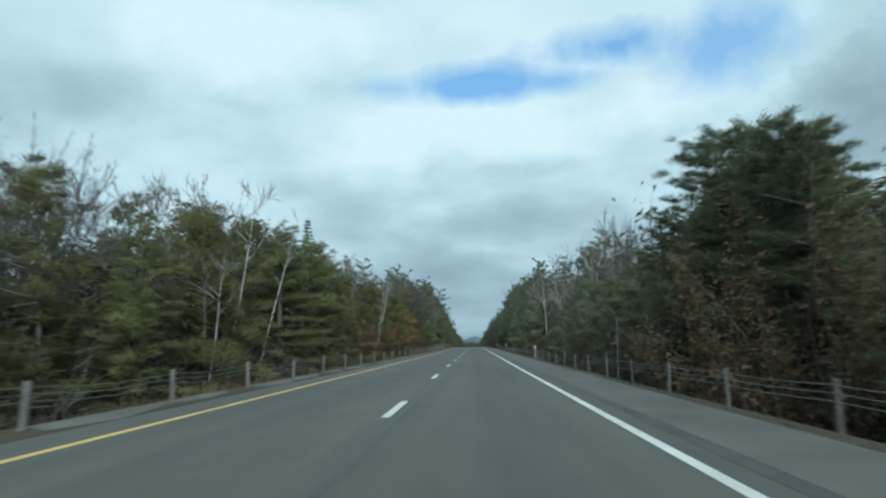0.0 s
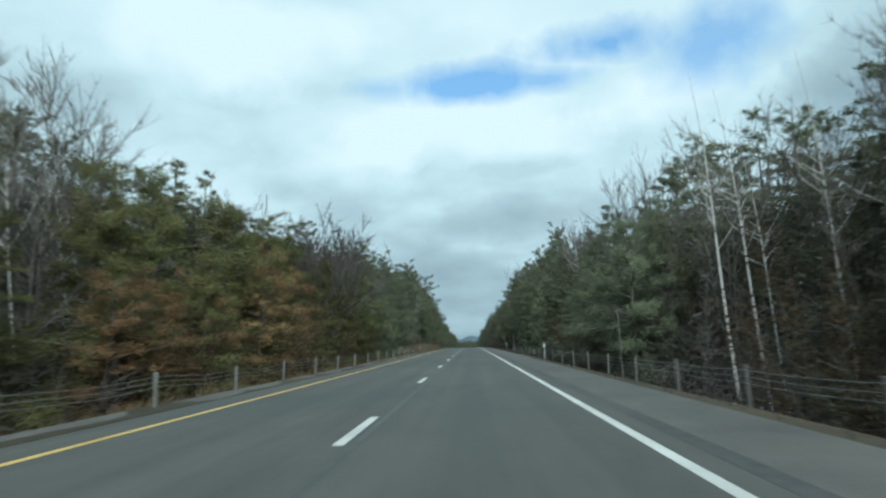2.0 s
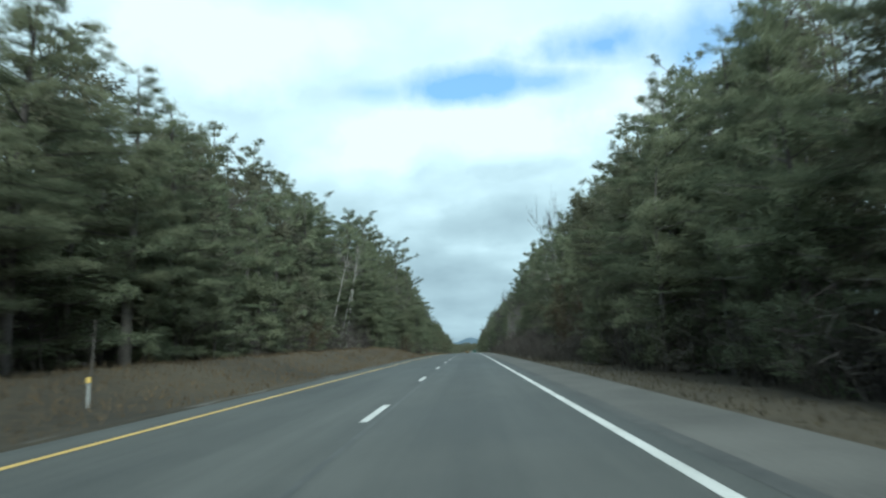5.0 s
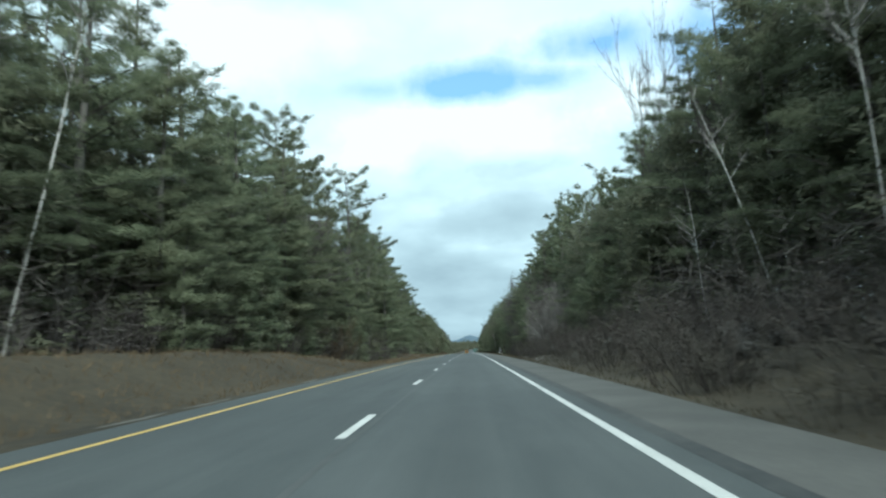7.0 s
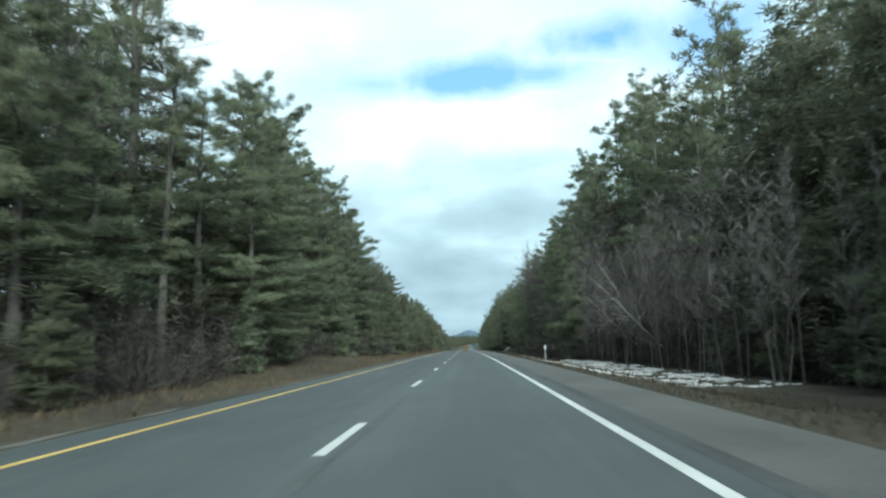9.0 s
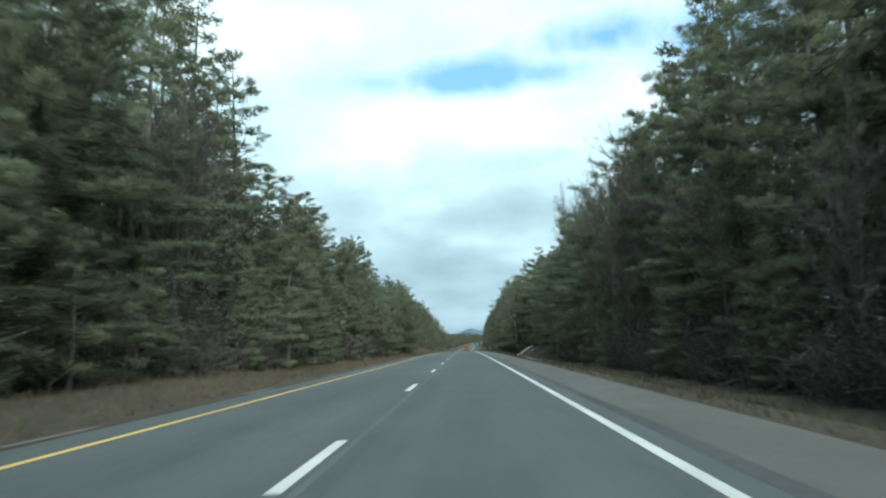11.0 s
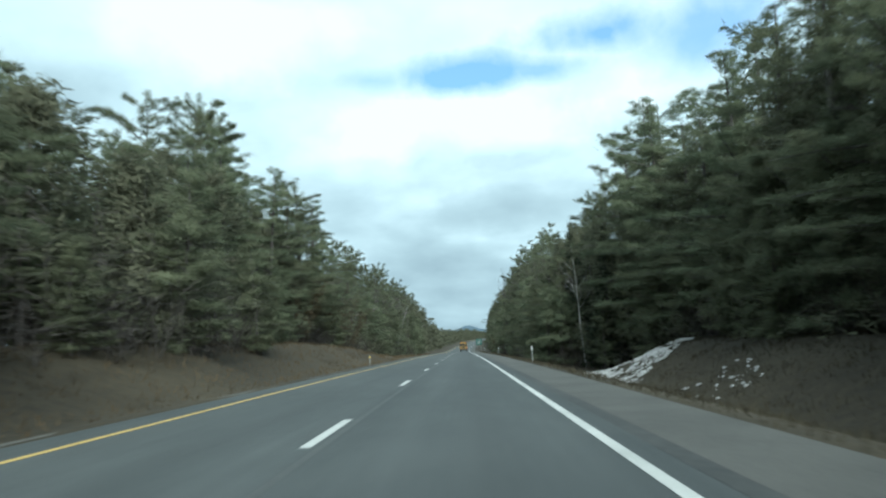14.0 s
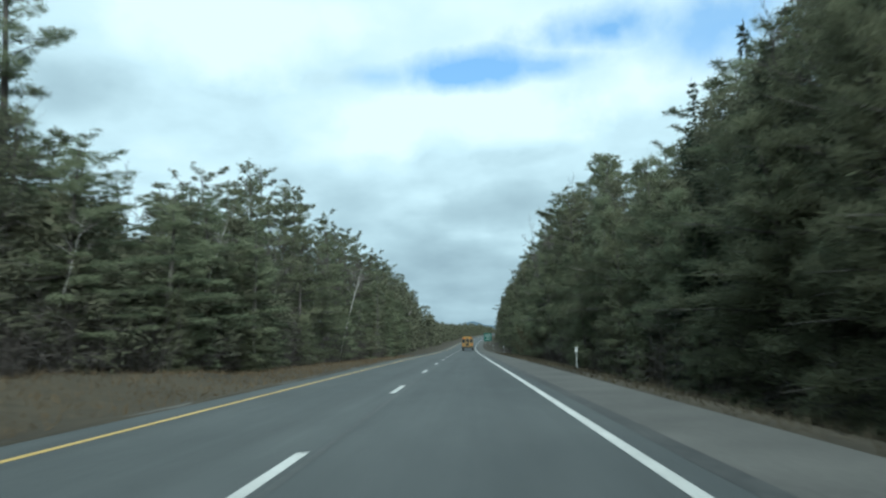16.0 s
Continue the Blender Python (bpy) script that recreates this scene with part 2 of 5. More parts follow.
M_UNDER = mat_speckled("undergrowth_twigs", (0.044, 0.039, 0.035), (0.100, 0.089, 0.080), 0.4, 4, 0.95, 0.0)
M_TRUNK = mat_speckled("sapling_bark", (0.075, 0.070, 0.064), (0.22, 0.21, 0.195), 0.35, 5, 0.95, 0.0)
M_LIMB = mat_speckled("dark_twigs", (0.050, 0.044, 0.040), (0.125, 0.112, 0.104), 0.5, 6, 0.95, 0.0, 0.3)
M_BIRCH = mat_birch()
# blue-grey here is distance haze mixed into the hill's colour
M_HILL = mat_speckled("far_wooded_hill", (0.062, 0.092, 0.118), (0.085, 0.118, 0.146), 0.01, 0.06, 1.0, 0.0)

# ---------- the road's line and the lie of the land ----------
HEAD_Y = [-600, -60, 0, 60, 120, 180, 240, 300, 360, 420, 480, 540, 600, 650, 700, 750, 800, 900, 1e+03, 1.2e+03, 4.6e+03]
HEAD = [0, 0.000306, 0.000306, 0.195, 0.0311, -0.0818, -0.0456, 0.166, -0.17, -0.481, -0.236, -0.628, -0.328, 0.072, 0.672, 1.47, 2.27, 3.77, 5.2, 6, 6]      # degrees, to the right
GRADE = [0, -0.0249, -0.0249, 0.0504, 0.15, 0.0255, -0.158, -0.517, -0.64, -0.68, -0.98, -1.18, -1.35, -1, -0.3, 0, 0.25, 0.35, 0.3, 0.2, 0.05]    # degrees
SY = np.arange(-600.0, 4600.0, 2.0)
SX = np.cumsum(np.tan(np.radians(np.interp(SY, HEAD_Y, HEAD)))) * 2.0
SZ = np.cumsum(np.tan(np.radians(np.interp(SY, HEAD_Y, GRADE)))) * 2.0
SX -= np.interp(0.0, SY, SX)
SZ -= np.interp(0.0, SY, SZ)
XL, XD, XR = -5.35, -1.83, 1.815      # yellow line, dashes, white line
EDGE_L, EDGE_R = -6.30, 3.95          # ends of the tarmac


def road_x(y):
    return np.interp(y, SY, SX)


def road_z(y):
    return np.interp(y, SY, SZ)


LB_Y = [0, 150, 175, 225, 250, 262, 275, 290, 315, 340, 365, 400, 430, 450, 465, 495, 512, 522, 532, 545, 600, 950]
LB_Z = [-2, -2, 0.8, 1.3, 1.45, 1.3, 0.8, -0.1, -0.2, 0.8, 0.3, 0.2, 0.3, 1.0, 1.6, 1.8, 1.5, 0.8, 0.6, 0.0, -0.2, -0.2]
RB_Y = [0, 150, 170, 212, 222, 262, 274, 282, 288, 302, 360, 385, 420, 435, 510, 560, 640, 950]
RB_Z = [-1.8, -1.8, -0.3, 0.0, 0.9, 1.1, 1.1, 0.8, 0.0, -0.7, -0.75, -0.8, -1.0, -1.4, -1.5, -0.8, -0.4, -0.2]
RU_Y = [0, 446, 460, 490, 505, 950]     # bank beyond the right ditch
RU_Z = [0, 0, 2.6, 2.6, 0, 0]


def smooth(a, b, v):
    t = np.clip((v - a) / (b - a), 0, 1)
    return t * t * (3 - 2 * t)


def land(x, y):
    """Height of the ground at x metres right of the lane's middle, y along."""
    x, y = np.asarray(x, float), np.asarray(y, float)
    z = np.where(x < 0, np.interp(y, LB_Y, LB_Z) * smooth(-7.4, -12.0, x), np.interp(y, RB_Y, RB_Z) * smooth(4.4, 8.8, x) + np.interp(y, RU_Y, RU_Z) * smooth(9.0, 15.0, x))
    wild = smooth(7.0, 40.0, np.abs(x)) * (np.sin(x * 0.11 + y * 0.031) + np.sin(y * 0.07 - x * 0.05)) * 0.5
    bumps = smooth(5.2, 9.0, np.abs(x)) * (np.sin(y * 0.9 + x * 1.3) * np.sin(x * 0.8 - y * 0.37) * 0.09)
    drop = -0.06 * smooth(4.0, 4.7, x) - 0.06 * smooth(-6.4, -7.2, x)
    rise = 0.05 * np.clip(np.abs(x) - 20, 0, 60)
    return road_z(y) + z + wild + bumps + drop + rise


def at(x, y, dz=0.0):
    return Vector((float(road_x(y)) + x, y, float(land(x, y)) + dz))


def mesh_object(name, verts, faces, material, parent=None, smooth_shade=False):
    me = bpy.data.meshes.new(name)
    me.from_pydata([tuple(v) for v in verts], [], faces)
    me.materials.append(material)
    if smooth_shade:
        me.shade_smooth()
    ob = new(name, me)
    if parent:
        ob.parent = parent
    return ob


def fast_mesh(name, verts, tris, mats, index=None):
    """A triangle mesh straight from arrays; index: the material of each triangle."""
    me = bpy.data.meshes.new(name)
    n, m = len(verts), len(tris)
    me.vertices.add(n)
    me.vertices.foreach_set("co", np.asarray(verts, np.float32).ravel())
    me.loops.add(m * 3)
    me.loops.foreach_set("vertex_index", np.asarray(tris, np.int32).ravel())
    me.polygons.add(m)
    me.polygons.foreach_set("loop_start", np.arange(0, m * 3, 3, dtype=np.int32))
    me.polygons.foreach_set("loop_total", np.full(m, 3, np.int32))
    for mt in mats:
        me.materials.append(mt)
    if index is not None:
        me.polygons.foreach_set("material_index", np.asarray(index, np.int32))
    me.update(calc_edges=True)
    return me


def strip(name, x0, x1, y0, y1, step, dz, material, parent=None, thick=0.0):
    """A band along the road between two offsets, following its height."""
    n = max(1, int(round((y1 - y0) / step)))
    ys = np.linspace(y0, y1, n + 1)
    verts, faces = [], []
    for y in ys:
        cx, z = road_x(y), road_z(y)
        verts += [(cx + x0, y, z + dz), (cx + x1, y, z + dz)]
        if thick:
            verts += [(cx + x0 - thick, y, z + dz - thick), (cx + x1 + thick, y, z + dz - thick)]
    k = 4 if thick else 2
    for i in range(n):
        a, b = i * k, (i + 1) * k
        faces.append((a, a + 1, b + 1, b))
        if thick:
            faces.append((a + 2, a, b, b + 2))
            faces.append((a + 1, a + 3, b + 3, b + 1))
    return mesh_object(name, verts, faces, material, parent)


def build_ground():
    xs = np.concatenate([[-2600, -1400, -700, -350, -180, -110], np.arange(-80, -30, 8), np.arange(-30, -14, 2), np.arange(-14, -6.4, 0.6),
                         [EDGE_L - 0.02, EDGE_L + 0.05, -3, 0, 3, EDGE_R - 0.05, EDGE_R + 0.02], np.arange(4.5, 12, 0.6), np.arange(12, 30, 2), np.arange(30, 90, 8), [110, 180, 350, 700, 1400, 2600]])
    ys = np.concatenate([np.arange(-600, -30, 60), np.arange(-30, 720, 1.5), np.arange(720, 1100, 10), np.arange(1100, 4600, 120)])
    gx, gy = np.meshgrid(xs, ys)
    gz = land(gx, gy)
    inside = (gx > EDGE_L - 0.01) & (gx < EDGE_R + 0.01)
    gz = np.where(inside, road_z(gy) - 0.10, gz)
    far = smooth(90, 700, np.abs(gx))
    gz = gz * (1 - far) + far * (-6.0)
    verts = np.stack([gx + road_x(gy) * (1 - far), gy, gz], -1).reshape(-1, 3)
    w, hgt = len(xs), len(ys)
    idx = np.arange(w * hgt).reshape(hgt, w)
    quads = np.stack([idx[:-1, :-1], idx[:-1, 1:], idx[1:, 1:], idx[1:, :-1]], -1).reshape(-1, 4)
    tris = np.concatenate([quads[:, [0, 1, 2]], quads[:, [0, 2, 3]]])
    me = fast_mesh("ground", verts, tris, [M_GROUND])
    me.shade_smooth()
    tagged(new("ground", me), "brown leaf-littered roadside ground with dry grass", "ground", kind="structure")


def build_road():
    road = strip("road", EDGE_L, EDGE_R, -60, 1400, 4, 0.0, M_ASPHALT, thick=0.16)
    tagged(road, "worn grey asphalt highway with two lanes and shoulders", "road", kind="structure")
    for side, a, b, y0, y1 in (("left", EDGE_L - 1.15, EDGE_L + 0.05, -60, 160), ("left", EDGE_L - 0.55, EDGE_L + 0.05, 160, 1000)):
        g = strip("verge_" + side, a, b, y0, y1, 4, -0.035, M_GRAVEL, thick=0.10)
        tagged(g, "strip of pale gravel beside the asphalt", "gravel verge", kind="structure")
    sh = strip("shoulder", XR + 0.66, EDGE_R + 0.02, -60, 1200, 4, 0.004, M_SHOULDER)
    tagged(sh, "paved shoulder of paler brownish asphalt", "road shoulder", kind="structure")
    line = strip("edge_line", XR - 0.075, XR + 0.075, -60, 1200, 4, 0.004, M_WHITE, road)
    tagged(line, "solid white edge line")
    line = strip("edge_line", XL - 0.07, XL + 0.07, -60, 1200, 4, 0.004, M_YELLOW, road)
    tagged(line, "solid yellow edge line")
    for name, a, b, mt, lab in (("tar_seam", XD + 0.15, XD + 0.24, M_SEAM, "dark sealed seam"), ("tar_seam", XR + 0.40, XR + 0.67, M_SEAM2, "darker strip beside the edge line")):
        tagged(strip(name, a, b, -60, 1000, 4, 0.003, mt, road), lab)
    y = 16.183 - 12.192 * 4
    while y < 900:
        strip("lane_dash", XD - 0.075, XD + 0.075, y - 1.524, y + 1.524, 1.6, 0.004, M_WHITE, road)
        y += 12.192


build_ground()
build_road()

# ---------- trees ----------
rng = np.random.default_rng(7)


class Soup:
    """Triangles gathered for one mesh."""

    def __init__(self):
        self.v, self.t, self.n, self.nrm = [], [], 0, []

    def add(self, verts, tris):
        self.v.append(np.asarray(verts, float))
        self.t.append(np.asarray(tris, int) + self.n)
        self.n += len(verts)

    def tube(self, pts, radii, sides=5):
        pts, radii = np.asarray(pts, float), np.asarray(radii, float)
        d = np.gradient(pts, axis=0)
        d /= np.linalg.norm(d, axis=1)[:, None] + 1e-9
        ref = np.where(np.abs(d[:, 2:3]) > 0.9, np.array([[1.0, 0, 0]]), np.array([[0, 0, 1.0]]))
        u = np.cross(d, ref)
        u /= np.linalg.norm(u, axis=1)[:, None] + 1e-9
        w = np.cross(d, u)
        a = np.arange(sides) * 2 * np.pi / sides
        ring = pts[:, None] + radii[:, None, None] * (np.cos(a)[None, :, None] * u[:, None] + np.sin(a)[None, :, None] * w[:, None])
        tris = []
        for i in range(len(pts) - 1):
            for j in range(sides):
                k = (j + 1) % sides
                p, q, r, s = i * sides + j, i * sides + k, (i + 1) * sides + k, (i + 1) * sides + j
                tris += [(p, q, r), (p, r, s)]
        self.add(ring.reshape(-1, 3), tris)

    def blades(self, base, direction, length, width, mass=None):
        """Thin pointed leaves, one triangle each; mass: outward direction of the foliage round each."""
        n = len(base)
        if mass is not None:
            self.nrm.append(np.repeat(mass / (np.linalg.norm(mass, axis=1)[:, None] + 1e-9), 3, 0))
        direction = direction / (np.linalg.norm(direction, axis=1)[:, None] + 1e-9)
        side = np.cross(direction, rng.normal(size=(n, 3)))
        side /= np.linalg.norm(side, axis=1)[:, None] + 1e-9
        a = base - side * (width / 2)[:, None]
        b = base + side * (width / 2)[:, None]
        c = base + direction * length[:, None]
        verts = np.stack([a, b, c], 1).reshape(-1, 3)
        self.add(verts, np.arange(3 * n).reshape(-1, 3))

    def mesh(self, name, material):
        return fast_mesh(name, np.concatenate(self.v), np.concatenate(self.t), [material])

    def soft_mesh(self, name, material):
        """Foliage: the shading follows the bough's rounded mass, not each needle."""
        v, t = np.concatenate(self.v), np.concatenate(self.t)
        n = np.concatenate(self.nrm)
        g = np.cross(v[t[:, 1]] - v[t[:, 0]], v[t[:, 2]] - v[t[:, 0]])
        g /= np.linalg.norm(g, axis=1)[:, None] + 1e-9
        m = n[t[:, 0]]
        flip = (g * m).sum(1) < 0
        t[flip] = t[flip][:, [0, 2, 1]]
        g[flip] *= -1
        nv = n.copy()
        nv[t.ravel()] = 0.9 * n[t.ravel()] + 0.2 * np.repeat(g, 3, 0)
        nv /= np.linalg.norm(nv, axis=1)[:, None] + 1e-9
        me = fast_mesh(name, v, t, [material])
        at_ = me.attributes.new("custom_normal", "FLOAT_VECTOR", "POINT")
        at_.data.foreach_set("vector", nv.astype(np.float32).ravel())
        return me


def tufts(soup, centres, outward, per, length, width, spread=0.9, lift=0.25, mass=None):
    n = len(centres)
    base = np.repeat(centres, per, 0) + rng.normal(size=(n * per, 3)) * length * 0.22
    direction = np.repeat(outward, per, 0) + rng.normal(size=(n * per, 3)) * spread
    direction[:, 2] = direction[:, 2] * 0.6 + lift
    soup.blades(base, direction, length * rng.uniform(0.7, 1.3, n * per), width * rng.uniform(0.7, 1.4, n * per), None if mass is None else np.repeat(mass, per, 0))


def trunk_line(height, lean, bend, n=9):
    t = np.linspace(0, 1, n)
    ang = rng.uniform(0, 2 * np.pi)
    x = lean * t * np.cos(ang) + bend * np.sin(t * 5 + ang) * t
    y = lean * t * np.sin(ang) + bend * np.cos(t * 4 + ang) * t
    return np.stack([x, y, height * t - 0.4 * (t == 0)], -1)


def thing_tree(name, wood, leaf, wood_mat, leaf_mat, label, category="tree", crown_name="crown"):
    root = new(name)
    t = new("trunk", wood.mesh("trunk", wood_mat))
    t.parent = root
    if leaf is not None:
        c = new(crown_name, leaf.soft_mesh(crown_name, leaf_mat) if len(leaf.nrm) == len(leaf.v) else leaf.mesh(crown_name, leaf_mat))
        c.parent = root
    return tagged(root, label, category)


def pine(height, first, spread, whorl, per, seed, dead=0, top_round=0.5, blades=6, size=1.0, core=0.5, flat=0.45):
    """White pine: whorls of level boughs, each a flat spray of tufts."""
    global rng
    rng = np.random.default_rng(seed)
    wood, leaf = Soup(), Soup()
    line = trunk_line(height, 0.4, 0.14)
    wood.tube(line, 0.0155 * height * (1 - np.linspace(0, 1, 9) * 0.93), 6)

    def axis_at(z):
        return np.stack([np.interp(z, line[:, 2], line[:, 0]), np.interp(z, line[:, 2], line[:, 1]), z], -1)

    def mass_of(p):
        out = p - axis_at(p[:, 2])
        out /= np.linalg.norm(out, axis=1)[:, None] + 0.3
        out[:, 2] += 0.8
        return out + rng.normal(size=p.shape) * 0.18

    for k in range(dead):
        zz = rng.uniform(0.10, first + 0.12) * height
        a, L = rng.uniform(0, 6.28), rng.uniform(0.9, 2.8)
        p = axis_at(zz)
        wood.tube([p, p + np.array([np.cos(a), np.sin(a), rng.uniform(-0.15, 0.2)]) * L], [0.016, 0.005], 3)
    z = height * first
    centres, outs = [], []
    lop = rng.uniform(0, 6.28)
    while z < height * 0.985:
        f = (z / height - first) / (1 - first)
        reach = spread * (1 - f) ** top_round * (0.6 + 0.4 * min(1, f * 4 + 0.2))
        n = rng.integers(4, 7)
        a0 = rng.uniform(0, 6.28)
        for i in range(n):
            if rng.random() < 0.2:
                continue
            a = a0 + i * 6.283 / n + rng.normal() * 0.3
            L = max(0.45, reach * rng.uniform(0.45, 1.2) * (1 + 0.28 * np.cos(a - lop)))
            rise = rng.uniform(-0.08, 0.20) + 0.85 * f ** 2
            p0 = axis_at(min(height * 0.99, z + rng.normal() * 0.22 * whorl))
            h = np.array([np.cos(a), np.sin(a), 0])
            ts = np.array([0, 0.5, 1.0])
            pts = p0 + h * (ts * L)[:, None]
            pts[:, 2] += ts * L * rise - ts ** 2 * L * 0.10
            wood.tube(pts, [0.012 + 0.012 * L, 0.008 + 0.006 * L, 0.006], 3)
            m = max(3, int(L * per))
            u = 0.22 + 0.80 * rng.random(m) ** 0.8
            side = np.array([-h[1], h[0], 0])
            c = p0 + h * (u * L)[:, None] + side[None] * (rng.uniform(-1, 1, m) * (0.10 + 0.30 * L * np.clip(1.1 - u, 0, 1)))[:, None]
            c[:, 2] += u * L * rise - u ** 2 * L * 0.10 + rng.normal(size=m) * 0.11 + 0.08
            centres.append(c)
            outs.append(np.repeat((h + np.array([0, 0, 0.12]))[None], m, 0))
        z += whorl * rng.uniform(0.7, 1.35) * (1 - 0.45 * f)
    centres, outs = np.concatenate(centres), np.concatenate(outs)
    n = len(centres)
    # each tuft is a brush of fine needles that turns up at the bough's end
    base = np.repeat(centres, blades, 0) + rng.normal(size=(n * blades, 3)) * np.array([0.13, 0.13, 0.03 + 0.12 * flat]) * size
    way = np.repeat(outs * 0.7, blades, 0) + rng.normal(size=(n * blades, 3)) * np.array([0.75, 0.75, 0.25 + 0.45 * flat])
    way[:, 2] += 0.28
    leaf.blades(base, way, 0.32 * size * rng.uniform(0.6, 1.25, n * blades), 1.3 * size / blades * rng.uniform(0.7, 1.4, n * blades), mass_of(base))
    # inner sprays that close the lower crown
    pick = centres[rng.integers(0, n, int(n * core))]
    pick = pick[pick[:, 2] < height * (first + (1 - first) * rng.uniform(0.3, 1.0, len(pick)))]
    ax = axis_at(pick[:, 2])
    inner = ax + (pick - ax) * rng.uniform(0.15, 0.8, (len(pick), 1))
    k, q = len(inner), 24
    base = np.repeat(inner, q, 0) + rng.normal(size=(k * q, 3)) * np.array([0.26, 0.26, 0.12])
    way = np.repeat(inner - ax, q, 0) * 0.6 + rng.normal(size=(k * q, 3)) * np.array([0.9, 0.9, 0.35])
    leaf.blades(base, way, rng.uniform(0.3, 0.55, k * q) * size, rng.uniform(0.035, 0.07, k * q) * size, mass_of(base))
    return wood, leaf


def spruce(height, spread, seed):
    global rng
    rng = np.random.default_rng(seed)
    wood, leaf = Soup(), Soup()
    line = trunk_line(height, 0.1, 0.02)
    wood.tube(line, 0.014 * height * (1 - np.linspace(0, 1, 9) * 0.95), 6)
    centres, outs = [], []
    z = 0.8
    while z < height * 0.99:
        f = z / height
        reach = spread * (1 - f) ** 0.95 + 0.04
        for i in range(7):
            a = rng.uniform(0, 6.28)
            L = reach * rng.uniform(0.7, 1.15)
            h = np.array([np.cos(a), np.sin(a), 0])
            m = max(2, int(L * 5))
            u = 0.15 + 0.85 * rng.random(m)
            c = h * (u * L)[:, None] + np.array([-h[1], h[0], 0]) * (rng.normal(size=m) * 0.14 * L)[:, None]
            c[:, 2] += z - u * L * 0.28 + u ** 3 * L * 0.18
            c[:, :2] += [np.interp(z, line[:, 2], line[:, 0]), np.interp(z, line[:, 2], line[:, 1])]
            centres.append(c)
            outs.append(np.repeat((h - np.array([0, 0, 0.1]))[None], m, 0))
        z += 0.42 * (1.1 - 0.5 * f)
    cs, os_ = np.concatenate(centres), np.concatenate(outs)
    for lo, hi, k in ((-1, 0.5, 1.0), (0.5, 0.8, 0.75), (0.8, 2, 0.45)):
        sel = (cs[:, 2] / height >= lo) & (cs[:, 2] / height < hi)
        tufts(leaf, cs[sel], os_[sel], 7, 0.36 * k, 0.11 * k, 0.7, 0.02, os_[sel] + [0, 0, 0.5])
    return wood, leaf


LEANS = {}


def bare(height, seed, spread=0.5, fork=0.3, levels=4, lean=1.2, thick=0.011, fine=9, vase=0.0):
    """Leafless tree: limbs that fork again and again into fine twigs."""
    global rng
    rng = np.random.default_rng(seed)
    wood, twigs = Soup(), Soup()
    line = trunk_line(height * (1 - 0.35 * vase), lean, 0.16)
    LEANS[seed] = math.atan2(line[-1, 1], line[-1, 0])
    r0 = thick * height
    wood.tube(line, r0 * (1 - np.linspace(0, 1, 9) * 0.92), 6)

    def grow(p, d, L, r, level):
        n = 4
        pts, q = [p], d.copy()
        for i in range(n - 1):
            q = q + rng.normal(size=3) * 0.11 + np.array([0, 0, 0.10])
            q /= np.linalg.norm(q)
            pts.append(pts[-1] + q * L / (n - 1))
        r = max(r, 0.016)
        (wood if level < 2 else twigs).tube(pts, np.linspace(r, r * 0.5, n), 4 if level == 0 else 3)
        if level >= levels - 1:
            if fine:
                k = fine
                b = np.array([pts[rng.integers(1, n)] for _ in range(k)])
                twigs.blades(b, np.repeat(q[None], k, 0) + rng.normal(size=(k, 3)) * 0.38, rng.uniform(0.35, 1.0, k) * min(0.8, L * 0.8), np.full(k, 0.016))
            return
        for i in range(rng.integers(3, 5)):
            k = rng.uniform(0.3, 1.0)
            j = min(n - 2, int(k * (n - 1)))
            f = k * (n - 1) - j
            s = pts[j] * (1 - f) + pts[j + 1] * f
            e = q + rng.normal(size=3) * 0.40
            e /= np.linalg.norm(e)
            grow(s, e, L * rng.uniform(0.4, 0.62), r * 0.5, level + 1)

    for i in range(int(7 + height * 0.3 + 4 * vase)):
        k = rng.uniform(fork, 0.97)
        a = rng.uniform(0, 6.28)
        p = np.array([np.interp(k, np.linspace(0, 1, 9), line[:, j]) for j in range(3)])
        up = rng.uniform(0.5, 1.3) + vase * 0.7
        dd = np.array([np.cos(a), np.sin(a), up])
        grow(p, dd / np.linalg.norm(dd), height * (spread * (1.1 - k) + 0.22 * vase) * rng.uniform(0.5, 0.95) + 0.5, r0 * (1.05 - k) * 0.45 + 0.008, 1)
    return wood, twigs


def brush(height, seed, stems=22, leaves=0):
    global rng
    rng = np.random.default_rng(seed)
    wood, leaf = Soup(), Soup()
    for i in range(stems):
        a, r = rng.uniform(0, 6.28), rng.uniform(0, 1.1)
        p = np.array([np.cos(a) * r, np.sin(a) * r, -0.2])
        H = height * rng.uniform(0.5, 1.0)
        d = np.array([np.cos(a) * 0.35, np.sin(a) * 0.35, 1]) + rng.normal(size=3) * 0.12
        q = p + d * H * 0.55
        e = q + (d + rng.normal(size=3) * 0.2) * H * 0.45
        wood.tube([p, q, e], [0.018, 0.012, 0.004], 3)
        n = 14
        u = rng.uniform(0.25, 1, n)
        b = p + (e - p) * u[:, None] + rng.normal(size=(n, 3)) * 0.05
        leaf.blades(b, rng.normal(size=(n, 3)) * 0.6 + np.array([np.cos(a) * 0.4, np.sin(a) * 0.4, 0.5]), rng.uniform(0.3, 0.9, n), np.full(n, 0.02))
        if leaves:
            n = leaves
            u = rng.uniform(0.2, 1.05, n)
            b = p + (e - p) * u[:, None] + rng.normal(size=(n, 3)) * 0.16
            leaf.blades(b, rng.normal(size=(n, 3)), rng.uniform(0.08, 0.16, n), rng.uniform(0.04, 0.08, n))
    return wood, leaf


